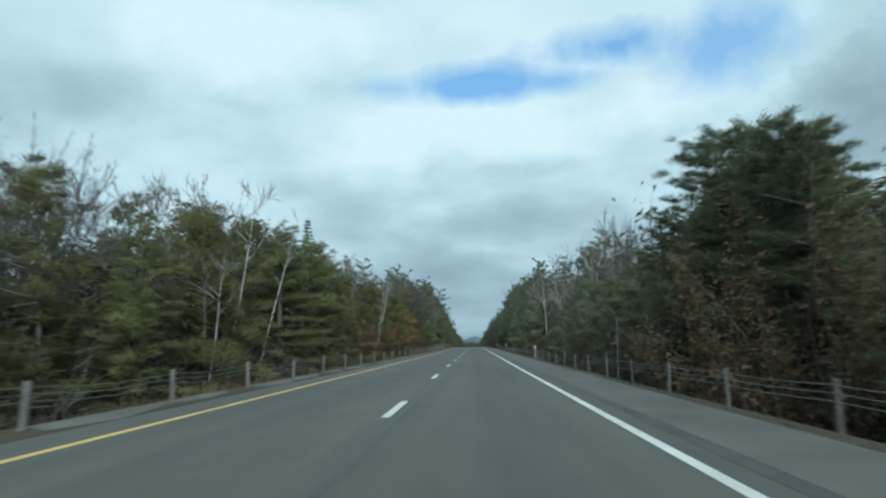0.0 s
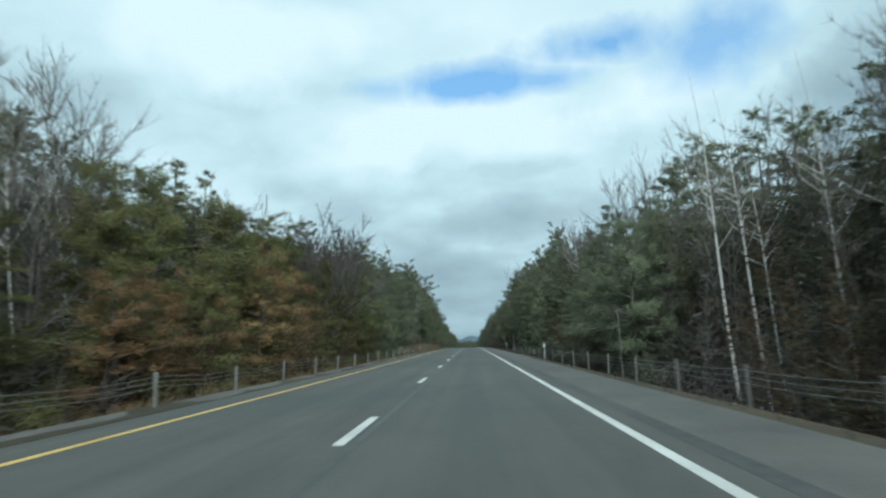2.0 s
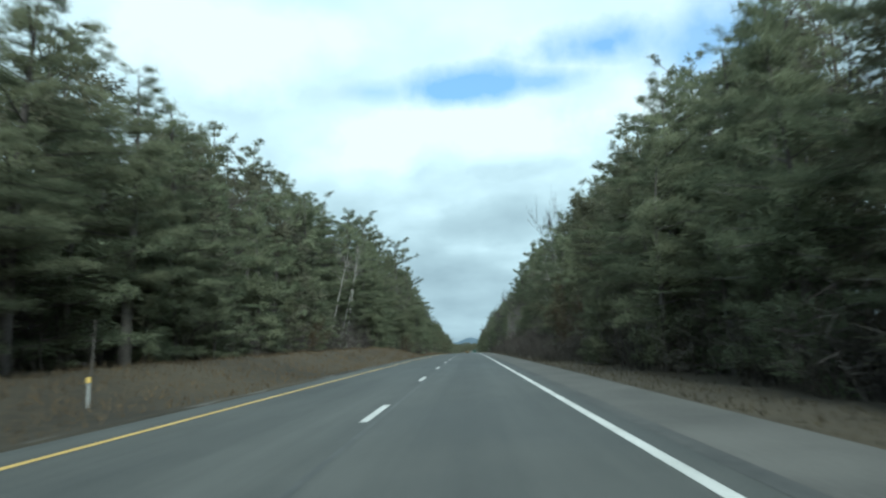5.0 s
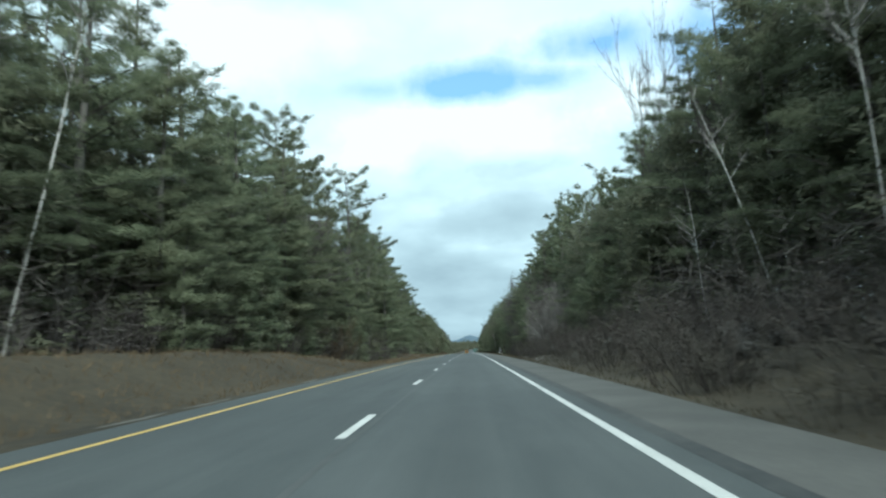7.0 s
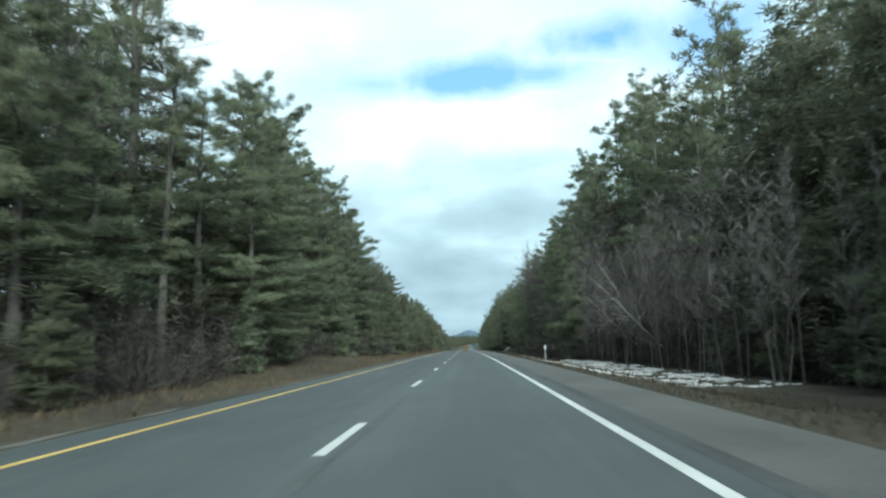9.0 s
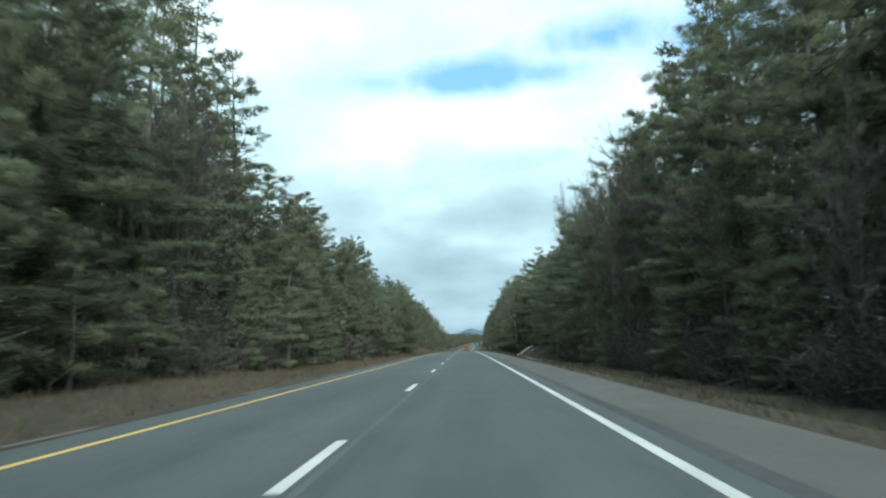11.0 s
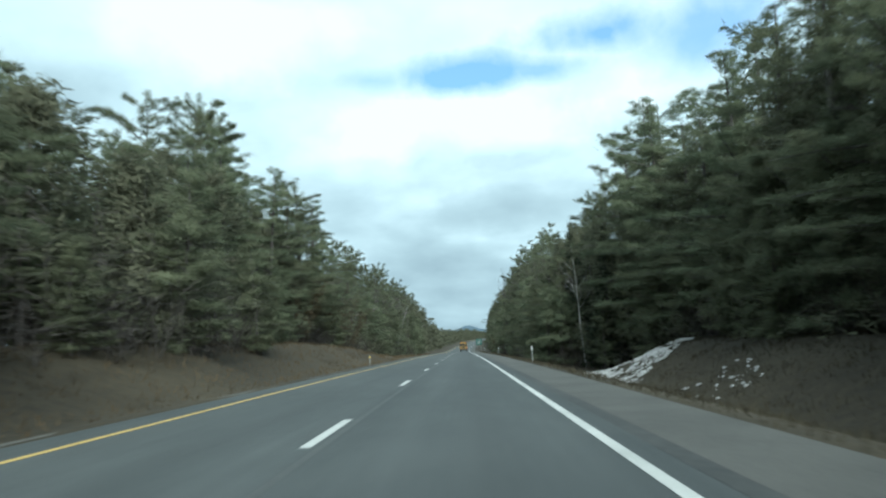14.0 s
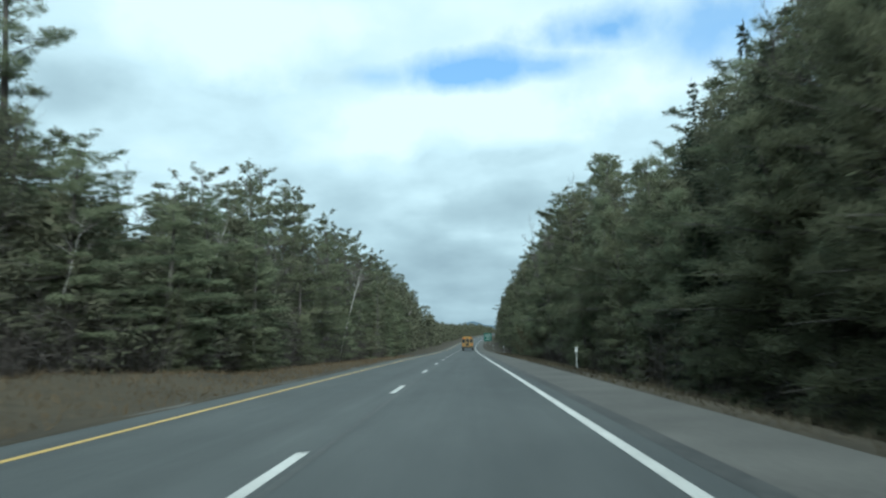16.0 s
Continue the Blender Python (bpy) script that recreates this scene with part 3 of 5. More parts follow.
LAB_PINE = "tall white pine with level tufted boughs beside the highway"
LAB_YOUNG = "bushy young pine with green boughs down to the ground"
LAB_SPRUCE = "dark green spruce with a narrow pointed crown"
LAB_BIRCH = "leafless white-barked birch with a slender leaning trunk"
LAB_MAPLE = "leafless grey hardwood with a fine twiggy crown"
LAB_BRUSH = "bare brown roadside brush of thin stems"
LAB_RUSSET = "low tree holding russet dead leaves"

def thing_brush(name, wood, leaf, material, label):
    both = Soup()
    for src in (wood, leaf):
        both.add(np.concatenate(src.v), np.concatenate(src.t))
    return tagged(new(name, both.mesh(name, material)), label, "brush", kind="stuff")


KINDS = {
    "pine": [thing_tree("pine_tree", *pine(20, 0.26, 5.0, 1.55, 4.5, 11, 14, 0.5, 50, 1.0, 0.35, 0.35), M_BARK, M_PINE, LAB_PINE),
             thing_tree("pine_tree", *pine(20, 0.42, 5.2, 1.7, 4.5, 12, 22, 0.40, 50, 1.0, 0.15, 0.30), M_BARK, M_PINE, LAB_PINE),
             thing_tree("pine_tree", *pine(20, 0.16, 5.2, 1.35, 4.2, 13, 8, 0.6, 50, 1.0, 0.6, 0.4), M_BARK, M_PINE, LAB_PINE),
             thing_tree("pine_tree", *pine(20, 0.28, 4.6, 1.25, 4.6, 18, 10, 0.27, 50, 1.0, 0.4, 0.5), M_BARK, M_PINE, "broad round-topped white pine with upswept boughs"),
             thing_tree("pine_tree", *pine(20, 0.34, 4.6, 1.5, 4.5, 14, 18, 0.45, 50, 1.0, 0.25, 0.35), M_BARK, M_PINE, LAB_PINE)],
    "olive_pine": [thing_tree("pine_tree", *pine(20, 0.26, 5.0, 1.55, 4.5, 81, 10, 0.5, 50, 1.0, 0.35, 0.35), M_BARK, M_OLIVE_PINE, "white pine with olive winter needles beside the guard rail"),
                   thing_tree("pine_tree", *pine(20, 0.15, 5.2, 1.35, 4.2, 82, 6, 0.55, 50, 1.0, 0.6, 0.4), M_BARK, M_OLIVE_PINE, "full white pine with olive winter needles")],
    "olive_young": [thing_tree("young_pine", *pine(8, 0.06, 2.8, 0.66, 3.8, 83, 0, 0.7, 44, 0.8, 0.8, 0.8), M_BARK, M_OLIVE_PINE, "bushy young pine with olive winter needles"),
                    thing_tree("young_pine", *pine(8, 0.08, 2.9, 0.68, 3.8, 84, 0, 0.6, 44, 0.8, 0.8, 0.8), M_BARK, M_OLIVE_PINE, "bushy young pine with olive winter needles")],
    "shaded_pine": [thing_tree("pine_tree", *pine(20, 0.14, 5.2, 1.3, 4.3, 19, 6, 0.5, 50, 1.0, 0.6, 0.5), M_BARK, M_SHADED_PINE, "dark full-crowned pine beside the guard rail")],
    "young": [thing_tree("young_pine", *pine(8, 0.06, 2.8, 0.66, 3.8, 21, 0, 0.7, 44, 0.8, 0.8, 0.8), M_BARK, M_PINE, LAB_YOUNG),
              thing_tree("young_pine", *pine(8, 0.05, 2.4, 0.62, 4.0, 22, 0, 0.8, 44, 0.8, 0.8, 0.8), M_BARK, M_PINE, LAB_YOUNG),
              thing_tree("young_pine", *pine(8, 0.10, 3.1, 0.72, 3.6, 23, 0, 0.55, 44, 0.8, 0.8, 0.8), M_BARK, M_PINE, LAB_YOUNG)],
    "spruce": [thing_tree("spruce_tree", *spruce(13, 2.5, 31), M_BARK, M_SPRUCE, LAB_SPRUCE),
               thing_tree("spruce_tree", *spruce(13, 2.1, 32), M_BARK, M_SPRUCE, LAB_SPRUCE)],
    "birch": [thing_tree("birch_tree", *bare(13, 41, 0.26, 0.5, 3, 2.2, 0.0056), M_BIRCH, M_TWIG, LAB_BIRCH),
              thing_tree("birch_tree", *bare(13, 42, 0.24, 0.55, 3, 3.0, 0.0052), M_BIRCH, M_TWIG, LAB_BIRCH),
              thing_tree("birch_tree", *bare(13, 43, 0.28, 0.45, 3, 1.0, 0.006), M_BIRCH, M_TWIG, LAB_BIRCH)],
    "maple": [thing_tree("hardwood_tree", *bare(15, 51, 0.40, 0.3, 4, 0.8, 0.010, 14, 1.0), M_BARK, M_LIMB, LAB_MAPLE),
              thing_tree("hardwood_tree", *bare(15, 52, 0.34, 0.35, 4, 1.0, 0.010, 14, 0.6), M_BARK, M_LIMB, LAB_MAPLE)],
    "grey_birch": [thing_tree("birch_tree", *bare(12, 45, 0.30, 0.45, 4, 1.6, 0.0060, 12, 0.35), M_BIRCH, M_TWIG, LAB_BIRCH),
                   thing_tree("birch_tree", *bare(12, 46, 0.28, 0.5, 4, 1.2, 0.0056, 12, 0.45), M_BIRCH, M_TWIG, LAB_BIRCH)],
    "vase": [thing_tree("hardwood_tree", *bare(12, 55, 0.52, 0.22, 4, 0.3, 0.0105, 26, 1.1), M_BARK, M_LIMB, "broad leafless hardwood with upswept limbs and fine twigs")],
    "brown_pine": [thing_tree("young_pine", *pine(8, 0.10, 3.2, 0.72, 3.4, 24, 0, 0.5, 44, 0.8, 0.8, 0.7), M_BARK, M_BROWNED, "young pine with browned winter needles beside the guard rail")],
    "brush": [thing_brush("roadside_brush", *brush(3.2, 61), M_BRUSH, LAB_BRUSH),
              thing_brush("roadside_brush", *brush(2.6, 62, 26), M_BRUSH, LAB_BRUSH)],
    "russet": [thing_tree("russet_tree", *brush(5.0, 71, 22, 170), M_BRUSH, M_RUSSET, LAB_RUSSET)],
}
FAR_PINES = [[soup for soup in pine(20, fi, sp, 1.75, 3.0, sd, 16, tr, 18, 1.3, 0.12, 0.35)] for fi, sp, sd, tr in ((0.30, 4.8, 15, 0.5), (0.40, 4.4, 16, 0.42), (0.22, 5.2, 17, 0.55))]
NATURAL = {"pine": 20, "olive_pine": 20, "olive_young": 8, "shaded_pine": 20, "young": 8, "spruce": 13, "birch": 13, "maple": 15, "brush": 3, "russet": 5, "grey_birch": 12, "vase": 12, "brown_pine": 8}
GROUPS = {"pine": "pines along the highway", "olive_pine": "pines along the highway", "olive_young": "young pines", "shaded_pine": "pines along the highway", "young": "young pines", "spruce": "spruces", "birch": "birches", "maple": "bare hardwoods", "brush": "brush", "russet": "russet trees", "grey_birch": "birches", "vase": "bare hardwoods", "brown_pine": "young pines"}
place_rng = random.Random(5)
used = set()


def plant(kind, x, y, top=None, height=None, turn=None, variant=None, wide=1.0):
    """A tree of a kind at x right of the lane and y along it; top: the tip's height over the road."""
    if x < 0 and y < 132 and kind in ("pine", "young"):
        kind = "olive_" + kind
        variant = None if variant is None else 1
    variants = KINDS[kind]
    own = random.Random(int(abs(x) * 100) * 7919 + int(y * 100))
    src = variants[own.randrange(len(variants)) if variant is None else variant]
    p = at(x, y)
    if kind == "birch" and turn is None:
        towards = 180 if x > 0 else 0
        turn = towards + own.uniform(-50, 50) - math.degrees(LEANS[41 + variants.index(src)])
    if height is None:
        height = max(2.0, top + float(road_z(y)) - p.z) if top is not None else NATURAL[kind]
    s = height / NATURAL[kind]
    m = Matrix.Translation(p) @ Euler((0, 0, radians(own.uniform(0, 360) if turn is None else turn))).to_matrix().to_4x4()
    w = wide * s ** 0.7 * own.uniform(0.9, 1.12)
    if src.name not in used:
        used.add(src.name)
        ob = src
        ob.matrix_basis = m
    else:
        ob = copy_thing(src, m)
    ob.scale = (w, w, s)
    tagged(ob, group=GROUPS[kind])
    return ob


# tree-top heights over the road at the forest's front, left and right
TL_Y = [-20, 24, 36, 48, 60, 72, 84, 96, 108, 120, 132, 144, 156, 168, 180, 192, 204, 228, 240, 252, 264, 276, 288, 300, 312, 324, 336, 348, 360, 372, 384, 396, 408, 420, 432, 444, 456, 468, 474, 480, 492, 504, 516, 528, 540, 552, 564, 576, 588, 600, 722, 762, 805, 850, 1250]
TL_H = [8.0, 8.7, 10.0, 10.5, 10.3, 10.1, 10.5, 11.0, 11.6, 11.4, 10.4, 8.8, 10.7, 13.9, 14.5, 15.1, 15.6, 18.3, 18.0, 17.7, 18.7, 19.7, 21.4, 23.4, 25.0, 23.0, 22.8, 22.7, 22.3, 22.0, 23.8, 23.8, 20.4, 17.4, 12.2, 11.6, 12.5, 12.8, 11.8, 14.3, 16.6, 15.6, 11.8, 11.1, 10.2, 11.6, 13.8, 16.3, 17.0, 18.2, 17.2, 12, 8.0, 6.5, 6.5]
TR_Y = [-20, 22, 25, 27, 31, 36, 44, 50, 56, 60, 72, 84, 96, 108, 120, 132, 144, 156, 168, 180, 192, 204, 216, 240, 252, 264, 276, 288, 300, 312, 324, 336, 348, 360, 372, 384, 396, 444, 456, 468, 480, 492, 504, 516, 528, 540, 552, 564, 588, 600, 636, 900]
TR_H = [7.0, 7.2, 8.4, 9.8, 11.6, 11.6, 10.2, 8.6, 7.5, 8.0, 9.2, 9.7, 10.7, 11.6, 11.9, 11.7, 13.5, 12.6, 13.1, 15.8, 15.5, 17.3, 17.2, 17.6, 17.3, 15.8, 14.9, 14.9, 14.5, 16.6, 19.3, 19.6, 20.0, 21.5, 21.5, 21.0, 18.0, 15.1, 14.0, 15.3, 13.9, 14.5, 14.7, 14.4, 15.7, 14.8, 13.2, 15.3, 18.7, 18.7, 20.1, 17]
# share of kinds along the way: (from, to, pine, young, spruce, birch, maple)
MIX_L = [(-30, 12, 2, 3, 0, 0, 3), (12, 30, 2, 4, 0, 0, 4), (30, 44, 4, 5, 0, 0.5, 2), (44, 68, 5, 6, 1, 0, 0.5), (68, 100, 2, 7, 1, 0, 3), (100, 130, 4, 7, 0, 0, 1), (130, 150, 4, 6, 0, 0, 3), (150, 200, 3, 7, 1, 0, 1), (200, 290, 7, 3, 0, 0, 1), (290, 420, 7, 4, 0, 0, 1), (420, 505, 6, 4, 0, 0, 1), (505, 560, 3, 2, 0, 1, 4), (560, 900, 6, 3, 0, 1, 1)]
MIX_R = [(-30, 50, 8, 2, 0, 0, 1), (50, 118, 4, 4, 0, 0, 4), (118, 240, 5, 4, 0, 0, 2), (240, 330, 7, 3, 1, 0, 1), (330, 420, 6, 2, 0, 0, 4), (420, 505, 5, 8, 3, 0, 2), (505, 600, 2, 5, 7, 0, 2), (600, 900, 4, 9, 3, 0, 2)]
# stretches where bare hardwoods outnumber the evergreens
BARE = [("left", 12, 44), ("left", 68, 100), ("right", 56, 118)]


def is_bare(side, y):
    return any(side == s_ and a <= y <= b for s_, a, b in BARE)


def choose(mix, y):
    for a, b, *w in mix:
        if a <= y < b:
            return place_rng.choices(["pine", "young", "spruce", "birch", "maple"], w)[0]
    return "pine"


FL_Y = [-20, 155, 172, 285, 300, 330, 400, 415, 478, 486, 530, 560, 900]
FL_X = [10.3, 10.3, 13.0, 13.0, 11.2, 11.0, 10.6, 9.6, 9.6, 12.6, 12.6, 12.0, 12.5]
FR_Y = [-20, 160, 212, 225, 276, 288, 300, 352, 362, 425, 434, 478, 486, 505, 520, 900]
FR_X = [7.6, 7.6, 6.8, 8.0, 8.6, 10.0, 13.0, 13.5, 9.5, 11.0, 14.0, 14.0, 15.5, 15.0, 8.5, 8.0]


def front_of(side, y):
    return np.interp(y, FL_Y, FL_X) if side == "left" else np.interp(y, FR_Y, FR_X)


def sight(ty, th, ref, x, y):
    """Height at which a tree x from the lane just reaches the wood's skyline."""
    k = x / ref
    low = min(float(np.interp(y - reach * (k - 1), ty, th)) for reach in (22, 27, 32))
    return 1.2 + (low - 1.2) * k


def tall_pines(name, sgn, side, ty, th, ref, a, b, step):
    """The tall pines that rise behind the front rows, joined."""
    out = [Soup(), Soup()]
    y = -14.0
    while y < 780:
        y += step * place_rng.uniform(0.6, 1.4)
        x = float(front_of(side, y)) + place_rng.uniform(a, b)
        p = at(sgn * x, y)
        h = sight(ty, th, ref, x, y) * place_rng.uniform(0.84, 1.0) + float(road_z(y)) - p.z
        if h < 7:
            continue
        k = min(h, 36) / 20
        w = k ** 0.7 * place_rng.uniform(0.9, 1.15)
        kind = FAR_PINES[place_rng.randrange(3)]
        if side == "left" and 336 < y < 368 and int(y * 10) % 3:
            continue
        c, sn = math.cos(y * 3.7), math.sin(y * 3.7)
        rot = np.array([[c * w, -sn * w, 0], [sn * w, c * w, 0], [0, 0, k]])
        for src, dst in zip(kind, out):
            dst.add(np.concatenate(src.v) @ rot.T + np.array(p), np.concatenate(src.t))
            if src.nrm:
                dst.nrm.append(np.concatenate(src.nrm) @ np.array([[c, sn, 0], [-sn, c, 0], [0, 0, 1]]))
    root = new(plain(name))
    for nm, me in (("trunks", out[0].mesh("trunks", M_BARK)), ("foliage", out[1].soft_mesh("foliage", M_PINE))):
        o = new(nm, me)
        o.parent = root
        tagged(o, kind="stuff")
    tagged(root, "tall white pines rising behind the roadside trees", "woods", kind="stuff")


# open spots where birches stand before the wood: side, from, to, depth
OPEN = [("right", 84, 97.5, 14.0), ("left", 70, 80.5, 12.8), ("right", 232, 262, 15.0), ("right", 140, 149, 13.2), ("right", 326, 356, 18.5), ("left", 232, 250, 16.8)]


def clear(side, x, y):
    return any(side == s_ and a <= y <= b and x < w for s_, a, b, w in OPEN)


def forest(side, mix, ty, th, ref):
    sgn = -1 if side == "left" else 1

    def row(y0, y1, step, a, b, lo, hi, kinds=None):
        y = y0
        while y < y1:
            y += step * place_rng.uniform(0.6, 1.4) * (1 if y < 570 else 1.5)
            kind = kinds or choose(mix, y)
            front = float(front_of(side, y))
            x = front + place_rng.uniform(a, b)
            top = sight(ty, th, ref, x, y) * place_rng.uniform(lo, hi)
            if kind == "young":
                x = front + place_rng.uniform(0.8, 4)
                top = min(sight(ty, th, ref, x, y) * 0.85, place_rng.uniform(6, 12))
            if kind == "birch":
                x = front + place_rng.uniform(1.5, 5)
                top = sight(ty, th, ref, x, y) * place_rng.uniform(0.6, 0.88)
            if kind == "maple":
                x = front + place_rng.uniform(4.5, 8)
                top = sight(ty, th, ref, x, y) * place_rng.uniform(0.75, 0.95)
            if kind in ("spruce", "birch", "maple"):
                top = min(top, 17)
            if clear(side, x, y):
                continue
            plant(kind, sgn * x, y, top=top, wide=1.12)

    row(6, 660, 6.5, 1.8, 5.0, 0.45, 0.78)
    row(6, 660, 4.8, 4.0, 9.5, 0.66, 0.93)
    tall_pines("tall_pines_" + side, sgn, side, ty, th, ref, 9.5, 19, 5.6)
    # young growth along the foot of the wood
    y = -14.0
    while y < 640:
        y += place_rng.uniform(2.4, 4.8)
        k = place_rng.choices(["brush", "young", "russet"], [4, 4.5, 0.5])[0]
        x = float(front_of(side, y)) + place_rng.uniform(0.0, 2.4)
        if clear(side, x, y):
            continue
        plant(k, sgn * x, y, height={"brush": place_rng.uniform(1.8, 3.6), "young": place_rng.uniform(2.5, 6.5), "russet": place_rng.uniform(3.5, 6)}[k], wide=1.1)


def deep_woods(name, side, ty, th, ref, near, far, y0, y1, count, mats, per=150, lo=0.42, hi=0.68, q=4):
    """The wood behind the front rows, joined into one mesh."""
    global rng
    rng = np.random.default_rng(hash_of(name))
    sgn = -1 if side == "left" else 1
    leaf, wood = Soup(), Soup()
    for i in range(count):
        y = y0 + (y1 - y0) * (i + rng.random()) / count
        x = max(near + (far - near) * rng.random() ** 1.2, float(front_of(side, y)) + 3.5)
        if clear(side, x, y):
            x += 4.5
        p = np.array(at(sgn * x, y))
        h = min(26.0, max(5.0, sight(ty, th, ref, x, y) * rng.uniform(lo, hi) + float(road_z(y)) - p[2]))
        if is_bare(side, y):
            h = max(4.0, h * (0.6 if side == "left" else 0.85))
        wood.tube([p - [0, 0, 0.3], p + [rng.normal() * 0.3, rng.normal() * 0.3, h * 0.95]], [0.011 * h, 0.01], 4)
        n = per
        f = rng.random(n)
        a = rng.uniform(0, 6.28, n)
        lvl = np.minimum(np.round(f * h / 0.9) * 0.9, h * 0.96)
        reach = 3.6 * (1.02 - lvl / h).clip(0.01) ** 0.6 * rng.uniform(0.2, 1.1, n)
        hd = np.stack([np.cos(a), np.sin(a), np.zeros(n)], -1)
        c = p + hd * reach[:, None]
        c[:, 2] = p[2] + 0.3 + lvl * 0.97 + rng.normal(size=n) * 0.16 + reach * 0.1
        b = np.repeat(c, q, 0) + rng.normal(size=(n * q, 3)) * 0.28
        dr = np.repeat(hd, q, 0) + rng.normal(size=(n * q, 3)) * 0.9
        dr[:, 2] = dr[:, 2] * 0.5 + 0.15
        leaf.blades(b, dr, rng.uniform(0.6, 1.2, n * q) * (4 / q) ** 0.4, rng.uniform(0.25, 0.5, n * q) * (4 / q) ** 0.6, np.repeat(hd, q, 0) + np.array([0, 0, 0.6]) + rng.normal(size=(n * q, 3)) * 0.2)
    root = new(plain(name))
    for nm, me in (("trunks", wood.mesh("trunks", mats[0])), ("foliage", leaf.soft_mesh("foliage", mats[1]))):
        o = new(nm, me)
        o.parent = root
        tagged(o, kind="stuff")
    tagged(root, "dense evergreen wood standing behind the roadside trees", "woods", kind="stuff")


def undergrowth(name, side, front, depth, y0, y1, count):
    """Bare saplings and dead lower twigs that fill the foot of the wood."""
    global rng
    rng = np.random.default_rng(hash_of(name))
    sgn = -1 if side == "left" else 1
    y = rng.uniform(y0, y1, count)
    x = front(y) + depth * rng.random(count)
    z = land(sgn * x, y)
    soup = Soup()
    h = rng.uniform(1.5, 6.5, count) * np.clip((x - front(y)) / 3.0 + 0.35, 0.35, 1)
    p0 = np.stack([road_x(y) + sgn * x, y, z - 0.1], -1)
    d = rng.normal(size=(count, 3)) * 0.16
    d[:, 2] = 1
    soup.blades(p0, d, h, np.full(count, 0.04))
    for k in range(11):
        b = p0 + d * (h * rng.uniform(0.15, 0.95, count))[:, None]
        e = rng.normal(size=(count, 3)) * 0.9
        e[:, 2] = e[:, 2] * 0.5 + 0.35
        soup.blades(b, e, rng.uniform(0.4, 1.5, count), np.full(count, 0.034))
    tagged(new(plain(name), soup.mesh(plain(name), M_UNDER)), "tangle of bare brown saplings under the trees", "undergrowth", kind="stuff")


def thicket(name, side, ty, th, ref, near, far, y0, y1, count, lo=0.5, hi=0.85, bark=None, twig=None):
    """Slim leafless saplings standing close together, joined."""
    global rng
    rng = np.random.default_rng(hash_of(name) + int(y0))
    sgn = -1 if side == "left" else 1
    wood, twigs = Soup(), Soup()
    for i in range(count):
        y = y0 + (y1 - y0) * (i + rng.random()) / count
        x = near + (far - near) * rng.random()
        if bark is None and clear(side, x, y):
            continue
        p = np.array(at(sgn * x, y))
        h = max(4.0, sight(ty, th, ref, x, y) * rng.uniform(lo, hi) + float(road_z(y)) - p[2])
        lean = np.array([rng.normal() * 0.05, rng.normal() * 0.05, 1.0])
        ts = np.linspace(0, 1, 6)
        line = p + lean * (ts * h)[:, None] + np.concatenate([np.cumsum(rng.normal(size=(6, 2)) * 0.10, 0), np.zeros((6, 1))], 1)
        line[0, 2] -= 0.3
        wood.tube(line, (0.0038 * h + 0.008) * (1 - 0.85 * ts), 4)
        n = int(9 + h * 2.2)
        k = rng.uniform(0.28, 1.0, n)
        base = np.stack([np.interp(k, ts, line[:, j]) for j in range(3)], -1)
        a = rng.uniform(0, 6.283, n)
        up = rng.uniform(0.7, 1.6, n)
        d = np.stack([np.cos(a), np.sin(a), up], -1)
        d /= np.linalg.norm(d, axis=1)[:, None]
        L = (0.30 + 0.14 * h * (1.15 - k)) * rng.uniform(0.6, 1.2, n)
        twigs.blades(base, d, L, np.full(n, 0.035))
        q = 14
        f = rng.uniform(0.2, 1.0, (n, q, 1))
        b2 = (base[:, None] + d[:, None] * L[:, None, None] * f).reshape(-1, 3)
        d2 = np.repeat(d, q, 0) + rng.normal(size=(n * q, 3)) * 0.5 + np.array([0, 0, 0.2])
        twigs.blades(b2, d2, np.repeat(L, q) * rng.uniform(0.3, 0.7, n * q), np.full(n * q, 0.018))
    root = new("woods")
    for nm, me in (("trunks", wood.mesh("trunks", bark or M_TRUNK)), ("twigs", twigs.mesh("twigs", twig or M_TWIG))):
        o = new(nm, me)
        o.parent = root
        tagged(o, kind="stuff")
    tagged(root, "thicket of slim leafless grey saplings", "woods", kind="stuff")


def plain(name):
    """The kind alone, without the side."""
    return "woods" if "woods" in name else name.replace("_left", "").replace("_right", "")


def hash_of(s):
    return sum(ord(c) * (i + 3) for i, c in enumerate(s))


# trees that stand out from the rest, stretch by stretch: x, y, tip over the road, width


def stand(kind, rows):
    for x, y, top, wide in rows:
        plant(kind, x, y, top=top, wide=wide)


def thick_pines(rows):
    """Full-crowned pines at the wood's edge."""
    for x, y, top in rows:
        plant("pine", x, y, top=top, variant=2, wide=1.25)


def broad_pines(rows):
    """Tall pines with rounded tops."""
    for x, y, top in rows:
        plant("pine", x, y, top=top, variant=3, wide=1.1)


def slim_birches(rows):
    for x, y, top in rows:
        plant("birch", x, y, top=top, variant=2)


